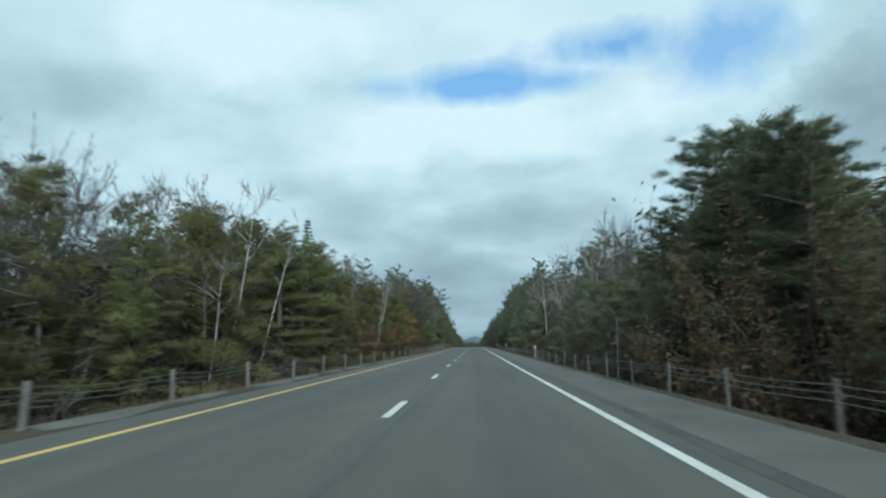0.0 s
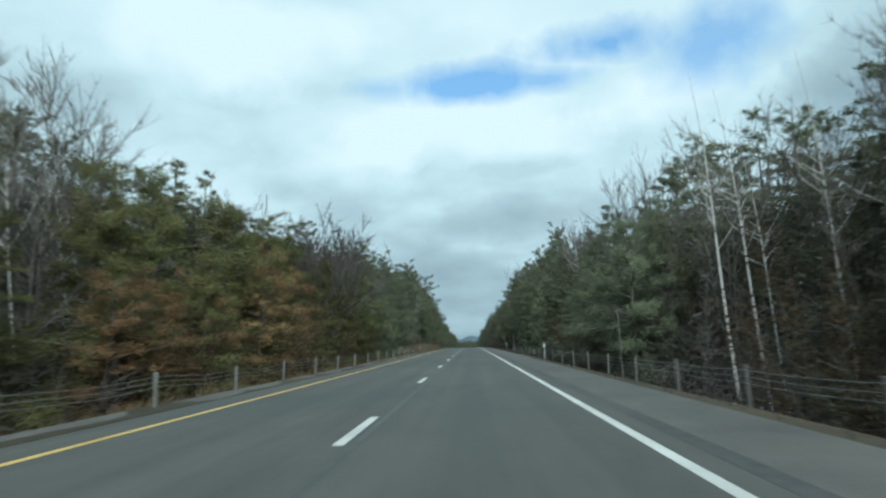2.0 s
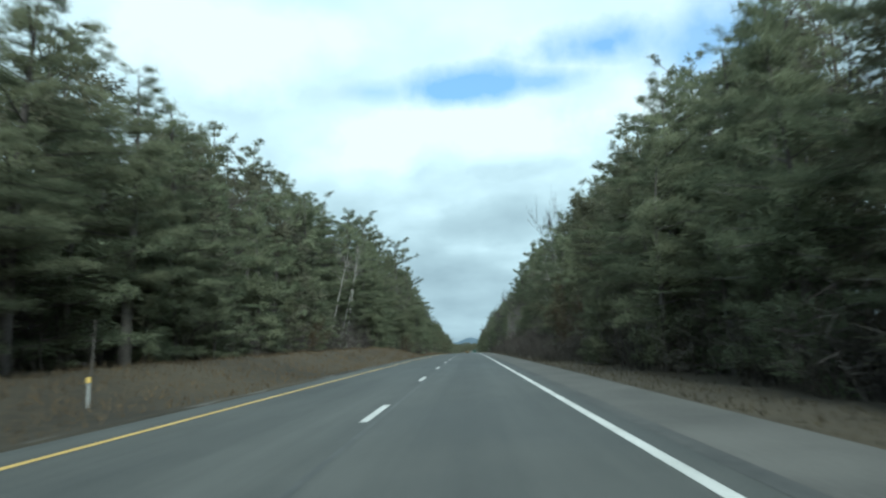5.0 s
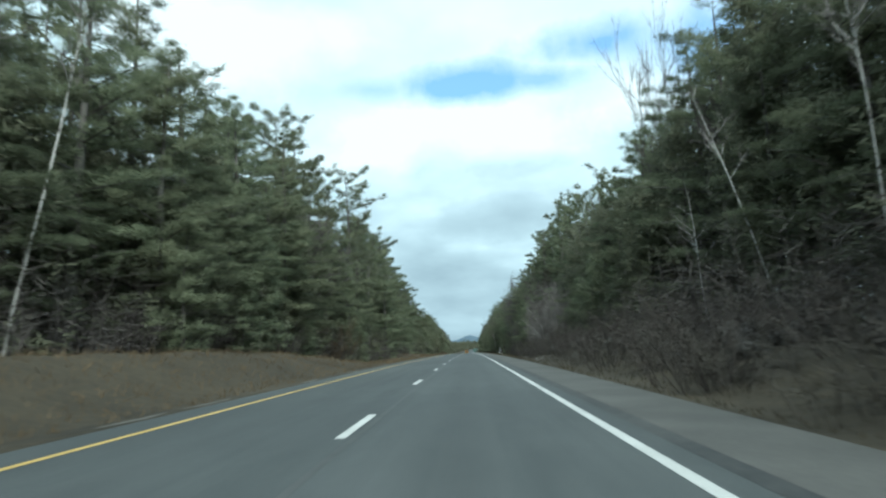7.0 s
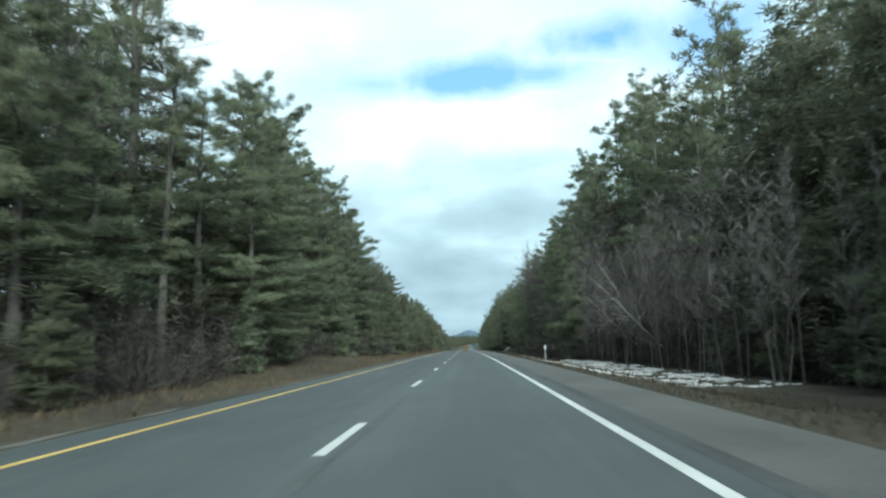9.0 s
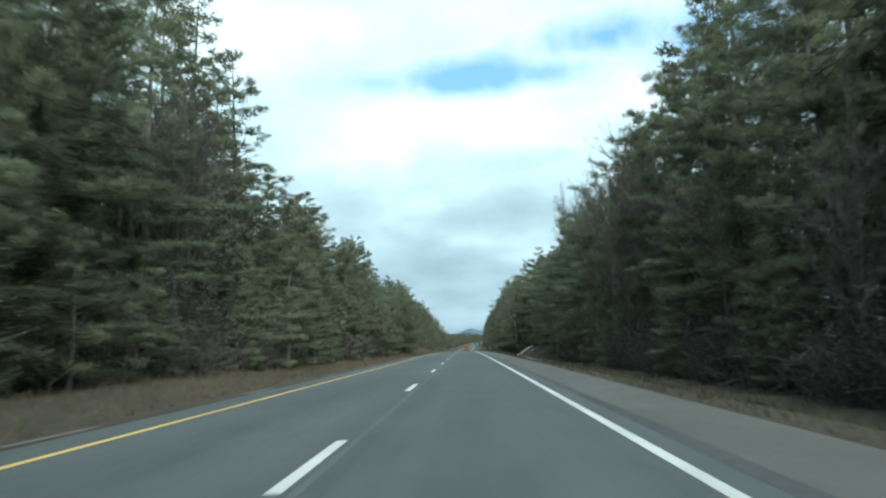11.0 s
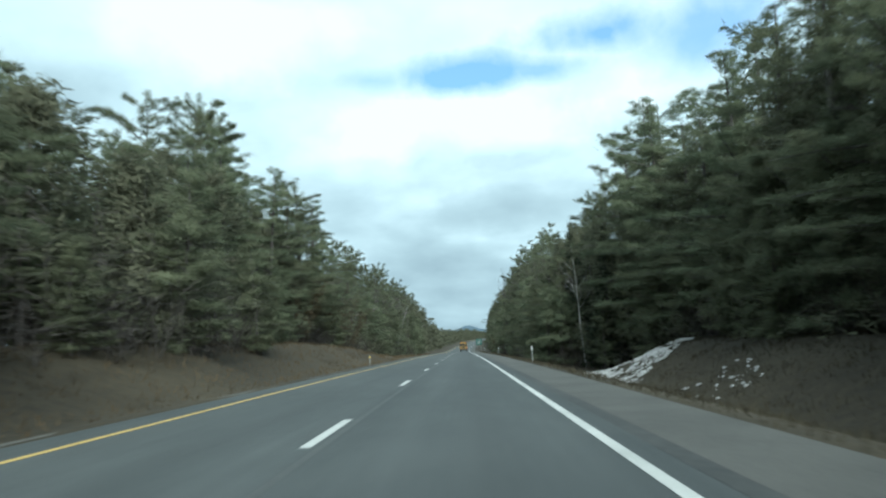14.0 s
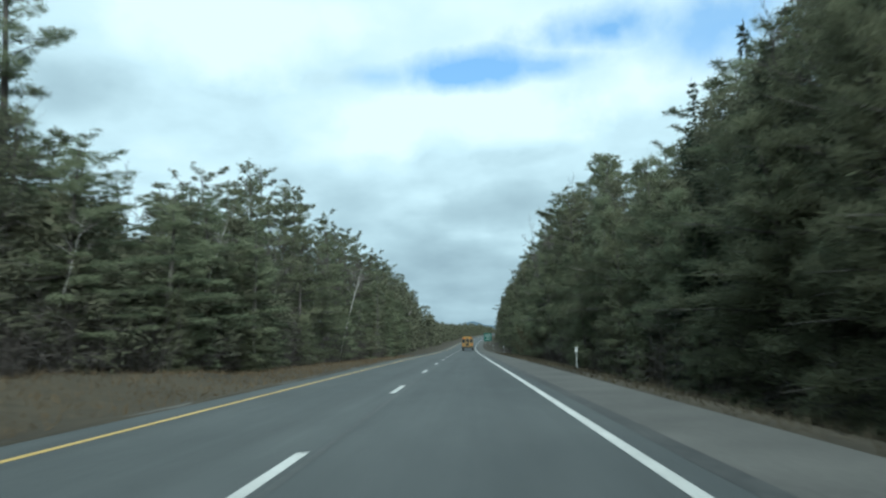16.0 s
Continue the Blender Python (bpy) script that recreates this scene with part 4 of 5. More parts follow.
# the first stretch, from 0 m to 130 m
thick_pines([(-13, 46, 9), (-14.5, 51, 9.5), (-13.5, 55, 9.5), (-14, 59.5, 10), (-13, 128, 10)])
stand("spruce", [(-15.7, 61.8, 13, 1)])
stand("maple", [(-17.5, 23, 9, 0.9), (-18, 28.1, 9.9, 0.9), (-17, 31, 9.8, 0.9), (-18, 93.1, 12.8, 0.9), (-19.1, 95.2, 13.6, 1), (-15.7, 106, 11.8, 1.1)])
stand("vase", [(-11.8, 119.5, 11.9, 1.35), (-12.6, 122.5, 11.7, 1.1), (-13.8, 118, 11.0, 0.95), (-14.8, 116.5, 10.4, 0.9)])
stand("birch", [(-14, 38, 10, 1), (-14.2, 44, 9.5, 1), (-12, 75.6, 7.5, 1), (-12.1, 77.2, 8.5, 1), (-12.2, 79, 8, 1)])
stand("grey_birch", [(-16, 38.5, 9.9, 1), (-17, 42, 10.6, 1), (-17, 45, 11, 1), (-17, 76, 9.9, 1), (-17, 80, 10.8, 1), (-17, 86, 12.2, 1), (-16.5, 91, 12.3, 1), (-17, 95, 13.2, 1)])
stand("russet", [(-11, 90, 3, 1.2), (-10.5, 98, 3.5, 1.2), (-10.8, 103.5, 3.2, 1.3), (-10.4, 108, 3.8, 1.2)])
stand("brown_pine", [(-11.6, 66, 3.5, 1.1), (-12, 88, 3.6, 1.2), (-11.2, 94, 4, 1.2), (-10.8, 99.5, 5, 1.2), (-11.5, 104.5, 6.5, 1.2), (-12, 109.5, 5.5, 1.1)])
stand("young", [(-11, 127, 6, 1.35)])
plant("pine", -12.4, 106.8, top=9.2, variant=1, wide=1.35)
# pines by the right rail, their needle colour darkened in place of shade
stand("shaded_pine", [(10.2, 24, 8, 1.3), (11, 28, 9.5, 1.3), (11.5, 33, 10.7, 1.3), (12.5, 38, 11.7, 1.3), (11, 43, 9, 1.25), (14.5, 31, 9.2, 1.2), (15.5, 37, 11.3, 1.2)])
stand("pine", [(26, 117.7, 19.2, 1.1)])
stand("maple", [(20, 76.9, 12, 0.9), (20, 88, 15, 0.9), (20, 93.7, 14.6, 0.9), (18, 110, 14.5, 0.7)])
stand("vase", [(18, 84, 17, 0.9)])
slim_birches([(9.7, 92.4, 11.5), (11.9, 94.9, 12), (12.9, 95.6, 9.5), (13.7, 91.6, 12)])
stand("grey_birch", [(14, 64, 10, 1), (14, 72, 11, 1), (14.5, 79, 12.2, 1), (14, 85, 13.2, 1), (15, 90, 13.4, 1)])
stand("russet", [(8.4, 20, 5, 1.3), (8.8, 25, 5.5, 1.3)])
# the second stretch, from 130 m to 300 m
thick_pines([(-15, 137.5, 10), (-15, 170, 12.5), (-13.5, 176, 12.5), (-14.5, 182, 13.5), (-13.8, 188, 13), (-14.5, 194, 14), (-17, 229, 17.5), (-19, 235, 18.5), (-19, 240, 17.5), (-19, 243.5, 20.5), (-19.5, 247, 18.5), (-17, 252, 20.5), (-15, 256, 16.5), (-18, 258, 22), (-16.5, 262, 19.5), (-15.5, 268, 18.5), (-17.5, 273, 20.5), (-14.8, 276, 15)])
thick_pines([(-16, 281, 20), (-22, 232, 20.5), (-22, 240, 22), (-24, 247, 24.5), (-23, 252, 23.5)])
stand("pine", [(-22.4, 195.8, 20.2, 1), (-33.9, 199.6, 27.6, 1), (-21.8, 297.7, 28.3, 1)])
stand("vase", [(-20, 157.5, 14.4, 0.8), (-20.5, 161.5, 16, 0.8), (-21, 165.5, 16.4, 0.8), (-20, 168.5, 15.4, 0.7)])
stand("birch", [(-16.1, 236.5, 14, 1), (-16.1, 242.6, 13.5, 1), (-16.1, 247, 15.3, 1)])
stand("young", [(-11.8, 131, 7.5, 1.35), (-10.9, 134.5, 5.5, 1.4), (-11.6, 138.5, 7.5, 1.35), (-11, 142.5, 6, 1.4), (-12, 146.5, 8, 1.35), (-11.2, 150.5, 6, 1.35)])
thick_pines([(17, 235, 16.5), (17.5, 242, 18), (16.5, 250, 19), (16.5, 256, 19.5), (15.5, 263, 21), (17, 270, 22.5)])
thick_pines([(11.5, 172, 12.5), (12, 178, 13), (11, 185, 13.5), (12.5, 192, 14.5), (11.5, 199, 15)])
stand("pine", [(28.7, 145.1, 25.4, 1.5), (16.9, 286, 22, 1)])
stand("maple", [(17, 131, 18.8, 0.55), (19.8, 141.7, 22.4, 0.8), (16, 275, 27, 0.6)])
stand("vase", [(18, 156.5, 17, 0.8), (17, 162, 18, 0.8), (17, 170, 19.3, 0.75)])
stand("birch", [(13, 237, 13, 1), (13.2, 245.3, 13, 1), (14.3, 254.6, 13, 1), (12.6, 259.5, 9.5, 1)])
slim_birches([(13.8, 146.3, 16.5)])
# the third stretch, from 300 m to 440 m
thick_pines([(-17, 305, 21), (-16, 331, 20)])
broad_pines([(-23.3, 447, 19), (-24.5, 441, 20), (-20, 424, 18.5), (-21, 431, 18)])
thick_pines([(-16.5, 417.5, 16), (-18, 423, 17.5), (-16.5, 428, 14)])
stand("pine", [(-17.2, 319.9, 28, 1), (-19.9, 348.1, 26.2, 1), (-21.5, 383.6, 28.6, 1), (-17.9, 385, 22, 1)])
thick_pines([(21, 345, 22), (21, 352, 23.5), (20, 359, 25), (17.5, 422, 20), (14.5, 426, 17.5), (16, 431, 19), (15, 436, 16.5), (16.5, 437, 19)])
stand("pine", [(29.7, 354.9, 35, 1), (22.8, 366, 34.3, 0.9), (25.4, 371, 35.5, 1)])
thick_pines([(19, 378, 26), (20.6, 386, 29.5), (17, 393, 22)])
stand("maple", [(11.5, 398, 15, 0.7), (12, 405, 17.6, 0.7), (12.5, 411, 17.5, 0.7)])
stand("birch", [(21.5, 347, 13, 1), (17.3, 351.5, 11, 1)])
for x, y, top, tilt in ((17.6, 351.0, 9.5, -50), (17.2, 346.0, 11.0, -38), (16.4, 339.0, 10.0, -50)):
    fallen = plant("birch", x, y, top=top, variant=2)
    fallen.rotation_euler = (radians(8), radians(tilt), 0.3)
    tagged(fallen, "leafless white birch leaning far over towards the road")
# the last stretch, from 440 m to 700 m
thick_pines([(-14.5, 454, 10.5), (-15, 459, 11), (-15.5, 464, 11.5), (-16, 469, 12)])
thick_pines([(-14.5, 474, 10.5), (-15, 481, 13.5), (-16, 489, 16.5), (-14.5, 494, 15), (-15, 502, 16.5), (-15.5, 508, 17.5), (-16, 514, 17), (-16.5, 520, 16), (-15, 534, 9.5), (-16.5, 537, 11), (-14, 540, 9), (-14.5, 546, 10), (-16.5, 549, 11), (-13.8, 552, 9.5)])
broad_pines([(-29, 504, 24.6), (-28, 511.5, 26.8), (-29.5, 517, 29), (-31, 522, 29), (-26.2, 523, 22), (-23.5, 525, 16.5), (-26, 513, 21.5)])
stand("pine", [(-35.1, 483.2, 25.2, 1), (-36, 477, 25, 1), (-34.2, 492.6, 24.2, 1), (-30, 550, 31, 1.3), (-36.5, 599.2, 27, 1.2), (-28.3, 609.4, 25.8, 1.2)])
stand("maple", [(-22, 548, 13.5, 0.8)])
stand("young", [(-11, 437.5, 6.5, 1.2), (-10.2, 441, 7.5, 1.25), (-9.8, 445, 7, 1.3), (-9.3, 449, 8, 1.3), (-9.9, 453, 8.5, 1.3), (-11, 456, 7.5, 1.3)])
stand("grey_birch", [(-30, 470, 21, 1.1), (-31, 476, 22, 1.1), (-32, 482, 22.5, 1.1)])
stand("young", [(14.6, 438, 9, 1.3), (14.8, 442, 8, 1.3), (14.7, 446, 9.5, 1.3), (15.0, 450, 8.5, 1.3), (15.2, 454, 9.5, 1.3), (15.0, 458.5, 9, 1.3), (15.3, 463, 10, 1.3), (15.2, 467.5, 9, 1.3), (15.4, 472, 10, 1.3), (15.8, 477, 9, 1.3), (16.2, 482, 10, 1.3), (9.6, 519, 7, 1.3), (9.9, 524, 8, 1.3), (10.0, 530, 7.5, 1.3)])
thick_pines([(16, 443, 19.5), (17, 449, 21), (16.5, 453, 16), (15.5, 460, 16), (15.5, 467, 16), (16, 472, 17), (17, 478, 18.5), (20.5, 485, 19), (17.5, 485.5, 18.5), (17.4, 491, 17), (18.2, 497, 18.5), (18, 503, 22), (19, 508, 24), (14, 529, 14), (15, 535, 14.5), (15.5, 541, 16), (17, 547, 17)])
stand("pine", [(17.5, 509, 21.3, 1), (20.5, 534, 21, 1), (33.6, 551.1, 40, 1.55), (40.5, 550, 40.5, 1.3)])
stand("spruce", [(18.1, 549, 20.9, 1.1), (16.5, 541, 17.5, 1.1), (17.5, 556, 20, 1.1), (15.5, 534, 15, 1.1), (13, 527, 12, 1.15), (14.8, 521.5, 14, 1.1)])
stand("maple", [(20.5, 468.5, 29, 0.7), (16, 573, 18.4, 0.8), (16, 588, 22, 0.8), (14, 614, 22.5, 0.8)])
stand("vase", [(19.5, 458.5, 26, 0.6), (20, 464, 28.5, 0.62)])
slim_birches([(12.9, 514.6, 11.5)])
for i in range(16):
    y = 318 + i * 5.6 + place_rng.uniform(-2, 2)
    plant(("maple", "vase", "maple")[i % 3], float(np.interp(y, FR_Y, FR_X)) + place_rng.uniform(0.8, 3.8), y, top=place_rng.uniform(6, 12), wide=1.0)
forest("left", MIX_L, TL_Y, TL_H, 16.0)
forest("right", MIX_R, TR_Y, TR_H, 12.5)
deep_woods("woods_left", "left", TL_Y, TL_H, 16.0, 19.0, 56.0, -20, 700, 380, (M_BARK, M_DEEP))
deep_woods("woods_right", "right", TR_Y, TR_H, 12.5, 17.0, 52.0, -20, 700, 400, (M_BARK, M_DEEP))
deep_woods("near_woods_left", "left", TL_Y, TL_H, 16.0, 14.5, 24.0, -20, 225, 110, (M_BARK, M_DEEP), 130, 0.72, 0.96, 30)
deep_woods("near_woods_left", "left", TL_Y, TL_H, 16.0, 15.5, 26.0, 225, 300, 40, (M_BARK, M_DEEP), 130, 0.45, 0.75, 30)
deep_woods("near_woods_right", "right", TR_Y, TR_H, 12.5, 11.0, 20.0, -20, 225, 110, (M_BARK, M_DEEP), 130, 0.72, 0.96, 30)
deep_woods("near_woods_right", "right", TR_Y, TR_H, 12.5, 11.0, 20.0, 225, 330, 60, (M_BARK, M_DEEP), 130, 0.70, 0.94, 30)
deep_woods("near_woods_left", "left", TL_Y, TL_H, 16.0, 16.0, 27.0, 318, 412, 60, (M_BARK, M_DEEP), 140, 0.36, 0.62, 30)
deep_woods("near_woods_right", "right", TR_Y, TR_H, 12.5, 14.0, 22.0, 405, 500, 55, (M_BARK, M_DEEP), 140, 0.55, 0.92, 30)
deep_woods("near_woods_left", "left", TL_Y, TL_H, 16.0, 13.0, 24.0, 405, 560, 75, (M_BARK, M_DEEP), 130, 0.5, 0.9, 30)
deep_woods("near_woods_right", "right", TR_Y, TR_H, 12.5, 12.5, 22.0, 500, 600, 50, (M_BARK, M_DEEP), 130, 0.70, 0.94, 30)
deep_woods("far_woods_left", "left", TL_Y, TL_H, 16.0, 13.0, 34.0, 640, 1250, 240, (M_BARK, M_DEEP), 110, 0.7, 1.0)
deep_woods("far_woods_right", "right", TR_Y, TR_H, 12.5, 9.0, 30.0, 640, 1250, 240, (M_BARK, M_DEEP), 110, 0.7, 1.0)
thicket("thicket_left", "left", TL_Y, TL_H, 16.0, 13.0, 20, 10, 44, 60, 0.5, 0.85, M_BARK, M_LIMB)
thicket("thicket_left", "left", TL_Y, TL_H, 16.0, 13.5, 22, 68, 104, 100)
thicket("thicket_right", "right", TR_Y, TR_H, 12.5, 11.5, 17.0, 308, 374, 190, 0.16, 0.56, M_BARK)
thicket("thicket_right", "right", TR_Y, TR_H, 12.5, 9.5, 17, 56, 118, 120, 0.4, 0.78)
undergrowth("undergrowth_left", "left", lambda y: front_of("left", y) + 0.6, 7.0, -15, 640, 12000)
undergrowth("undergrowth_right", "right", lambda y: front_of("right", y) + 0.2, 4.5, 300, 430, 5000)
undergrowth("undergrowth_right", "right", lambda y: front_of("right", y) + 0.2, 7.0, -15, 640, 9500)


def far_hill():
    """Wooded hill on the skyline."""
    n, m = 240, 6
    verts, tris = [], []
    for i in range(n + 1):
        u = i / n * 2 - 1
        x = 6 + u * 900
        top = 22 * math.exp(-(u * 900 / 48) ** 2) + 19 * math.exp(-((u * 900 - 20) / 240) ** 2) + 0.8 * math.sin(u * 190) + 3
        for j in range(m + 1):
            v = j / m
            verts.append((x, 3600 + (1 - v) * -300, -40 + (top + 40) * v ** 0.8))
    for i in range(n):
        for j in range(m):
            a, b = i * (m + 1) + j, (i + 1) * (m + 1) + j
            tris += [(a, b, b + 1), (a, b + 1, a + 1)]
    tagged(new("backdrop", fast_mesh("backdrop", verts, tris, [M_HILL])), "wooded hill on the skyline, distance haze put into its blue-grey colour", "hill", kind="structure")


far_hill()


# ---------- guard rails, markers, sign ----------


def box(bm, sx, sy, sz, centre, bevel=0.0, rot=None):
    """A box added to bm, its edges rounded by bevel."""
    m = Matrix.Translation(centre) @ (rot.to_matrix().to_4x4() if rot else Matrix.Identity(4)) @ Matrix.Diagonal((sx, sy, sz, 1))
    got = bmesh.ops.create_cube(bm, size=1.0, matrix=m)
    if bevel:
        edges = list({e for v in got["verts"] for e in v.link_edges})
        bmesh.ops.bevel(bm, geom=edges, offset=bevel, segments=2, affect="EDGES", profile=0.6)


def drum(bm, r, length, centre, axis="X", segs=20, r2=None):
    rot = {"X": Euler((0, radians(90), 0)), "Y": Euler((radians(90), 0, 0)), "Z": Euler((0, 0, 0))}[axis]
    bmesh.ops.create_cone(bm, cap_ends=True, segments=segs, radius1=r, radius2=r if r2 is None else r2, depth=length, matrix=Matrix.Translation(centre) @ rot.to_matrix().to_4x4())


def part(name, bm, material, parent, label=""):
    me = bpy.data.meshes.new(name)
    bm.to_mesh(me)
    bm.free()
    me.materials.append(material)
    ob = new(name, me)
    ob.parent = parent
    if label:
        ob["label"] = label
    return ob


def post_mesh(name, width, height, taper, material):
    bm = bmesh.new()
    drum(bm, width / 2, height + 0.3, (0, 0, height / 2 - 0.15), "Z", 10, width / 2 * taper)
    rim = [e for e in bm.edges if e.verts[0].co.z > height - 0.01 and e.verts[1].co.z > height - 0.01]
    bmesh.ops.bevel(bm, geom=rim, offset=width * 0.12, segments=1, affect="EDGES")
    me = bpy.data.meshes.new(name)
    bm.to_mesh(me)
    bm.free()
    me.materials.append(material)
    return me


def guard_rail(x, y0, y1, first, step, face, width, material, tail=()):
    rail = tagged(new("cable_guard_rail"), "roadside guard rail of grey posts and three steel cables", "guard rail", "guard rails")
    me = post_mesh("post", width, 0.74, 0.92, material)
    r = random.Random(int(first * 10))
    y = first
    while y - step > y0:
        y -= step
    ys = []
    while y < y1:
        ys.append(y)
        o = new("post", me)
        o.parent = rail
        p = at(x, y)
        o.matrix_basis = Matrix.Translation(p) @ Euler((radians(r.uniform(-2, 2)), radians(r.uniform(-2.5, 2.5)), r.uniform(0, 6))).to_matrix().to_4x4()
        y += step
    for tx, ty in tail:
        o = new("post", me)
        o.parent = rail
        o.matrix_basis = Matrix.Translation(at(tx, ty)) @ Euler((0, radians(r.uniform(-2, 2)), r.uniform(0, 6))).to_matrix().to_4x4()
    for h in (0.66, 0.55, 0.44):
        s = Soup()
        pts = []
        for a, b in zip(ys[:-1], ys[1:]):
            for k in range(4):
                t = k / 4
                q = at(x, a + (b - a) * t, h - 0.03 * math.sin(math.pi * t))
                q.x += face * 0.10
                pts.append(q)
        pts.append(at(x, ys[-1], h))
        for tx, ty in tail:
            pts.append(at(tx - face * 0.02, ty, h * 0.97))
        ex, ey = tail[-1] if tail else (x, ys[-1] + 3.0)
        pts.append(at(ex, ey + 2.5, -0.05))
        s.tube([tuple(p) for p in pts], np.full(len(pts), 0.0075), 5)
        o = new("cable", s.mesh("cable", M_CABLE))
        o.parent = rail


guard_rail(-7.15, -40, 146, 47.63, 4.886, 1, 0.11, M_POST)
guard_rail(4.62, -40, 142.5, 28.64, 3.9, -1, 0.095, M_POST_SHADED, [(4.78, 145.2), (4.88, 146.6), (4.98, 147.8), (5.06, 148.8)])

M_BOARD = mat_speckled("reflector_board", (0.36, 0.37, 0.36), (0.52, 0.53, 0.52), 3, 20, 0.5, 0.0)
M_STEEL = mat_speckled("galvanised_post", (0.20, 0.21, 0.205), (0.36, 0.37, 0.36), 2, 12, 0.5, 0.1)
M_AMBER = mat_speckled("amber_reflector", (0.50, 0.36, 0.10), (0.62, 0.46, 0.15), 3, 20, 0.4, 0.0)


def delineator(label, board, tall, wide, high):
    root = tagged(new("delineator_post"), label, "marker post", "marker posts")
    bm = bmesh.new()
    box(bm, 0.055, 0.02, tall + 0.25, (0, 0.012, tall / 2 - 0.12), 0.004)
    box(bm, 0.02, 0.035, tall + 0.25, (0, 0.03, tall / 2 - 0.12), 0.004)
    part("post", bm, M_STEEL, root)
    bm = bmesh.new()
    box(bm, wide, 0.012, high, (0, -0.006, tall - high / 2 + 0.03), 0.004)
    part("reflector", bm, board, root, "pale reflector board" if board is M_BOARD else "amber reflector")
    return root


def set_markers(first, spots):
    for i, (x, y) in enumerate(spots):
        m = Matrix.Translation(at(x, y)) @ Euler((0, radians(1.5 * math.sin(i * 3)), radians(4 * math.sin(i)))).to_matrix().to_4x4()
        if i == 0:
            first.matrix_basis = m
        else:
            copy_thing(first, m)


set_markers(delineator("thin steel marker post with a pale reflector board", M_BOARD, 1.04, 0.115, 0.25),
            [(4.75, 59.4), (4.8, 112.7), (4.95, 161.4), (4.85, 330.5), (4.85, 490.9), (5.3, 541.0), (5.3, 600), (5.6, 652)])
set_markers(delineator("short steel marker post with an amber reflector", M_AMBER, 0.66, 0.09, 0.13), [(-6.9, 494.0), (-8.7, 177.0)])


def slim_pole(x, y, tall, width, lean, label):
    root = tagged(new("roadside_pole"), label, "pole", "slim poles")
    o = new("shaft", post_mesh("shaft", width, tall, 0.8, M_BARK))
    o.parent = root
    root.matrix_basis = Matrix.Translation(at(x, y)) @ Euler((0, radians(lean), 0)).to_matrix().to_4x4()


slim_pole(6.95, 37.6, 3.6, 0.09, 1, "slim dark wooden pole standing behind the guard rail")
slim_pole(7.2, 100.2, 4.0, 0.10, -1, "slim dark wooden pole standing behind the guard rail")
slim_pole(4.95, 145.0, 2.0, 0.075, -3, "slim grey pole leaning by the guard rail's end")
slim_pole(-6.9, 162.3, 0.8, 0.08, 0, "short dark wooden stake on the verge")
slim_pole(-7.3, 162.4, 0.75, 0.08, 2, "short dark wooden stake on the verge")
slim_pole(-11.0, 181.0, 1.6, 0.05, 2, "thin pale stick standing in the dry grass")

M_SIGN = mat_speckled("green_sign_face", (0.008, 0.065, 0.052), (0.012, 0.09, 0.07), 1, 6, 0.45, 0.0)


def guide_sign(x, y):
    root = tagged(new("guide_sign"), "green highway guide sign on two steel posts", "road sign")
    root.matrix_basis = Matrix.Translation(at(x, y)) @ Euler((0, 0, radians(-2))).to_matrix().to_4x4()
    bm = bmesh.new()
    box(bm, 2.5, 0.04, 2.6, (0, 0, 2.75), 0.015)
    part("panel", bm, M_SIGN, root)
    for z, w in ((3.5, 1.6), (3.0, 1.9), (2.5, 1.3), (2.0, 1.6)):
        bm = bmesh.new()
        box(bm, w, 0.006, 0.14, (0, -0.024, z))
        part("legend_bar", bm, M_WHITE, root, "row of white lettering")
    for dx in (-0.7, 0.7):
        bm = bmesh.new()
        box(bm, 0.08, 0.10, 4.3, (dx, 0.075, 1.6), 0.01)
        part("post", bm, M_STEEL, root)


guide_sign(5.6, 722)

# ---------- snow and rock ----------


def lump_soup(spots_, size, flat, r):
    """Low faceted lumps at the given places."""
    s = Soup()
    for p in spots_:
        n = 7
        a = np.arange(n) * 2 * np.pi / n + r.uniform(0, 1)
        k = size * r.uniform(0.35, 1.5)
        el = r.uniform(0.5, 1.0)
        rad = k * (0.7 + 0.5 * np.array([r.random() for _ in range(n)]))
        ring = np.stack([rad * np.cos(a), rad * np.sin(a) * el, np.full(n, -0.05)], -1)
        mid = np.stack([rad * 0.65 * np.cos(a + 0.2), rad * 0.65 * np.sin(a + 0.2) * el, flat * k * np.array([r.uniform(0.6, 1.1) for _ in range(n)])], -1)
        top = np.array([[0, 0, flat * k * 1.25]])
        v = np.concatenate([ring, mid, top]) + np.array(p)
        t = []
        for i in range(n):
            j = (i + 1) % n
            t += [(i, j, n + j), (i, n + j, n + i), (n + i, n + j, 2 * n)]
        s.add(v, t)
    return s


def snow_bank(x0, x1, y0, y1, count, size, seed, bare_=-0.10, keep=None):
    r = random.Random(seed)
    pts = []
    for i in range(count):
        u, v = r.random(), r.random()
        y = y0 + (y1 - y0) * u
        x = x0 + (x1 - x0) * v
        if keep and not keep(x, y):
            continue
        if noise.noise(Vector((x * 0.9, y * 0.5, seed))) + 0.8 * noise.noise(Vector((x * 2.6, y * 1.7, seed + 9.0))) < bare_:
            continue
        pts.append(tuple(at(x, y)))
    ob = new("snow_bank", lump_soup(pts, size, 0.28, r).mesh("snow_bank", M_SNOW))
    tagged(ob, "broken patch of old dirty snow on the verge", "snow", "snow patches", kind="stuff")


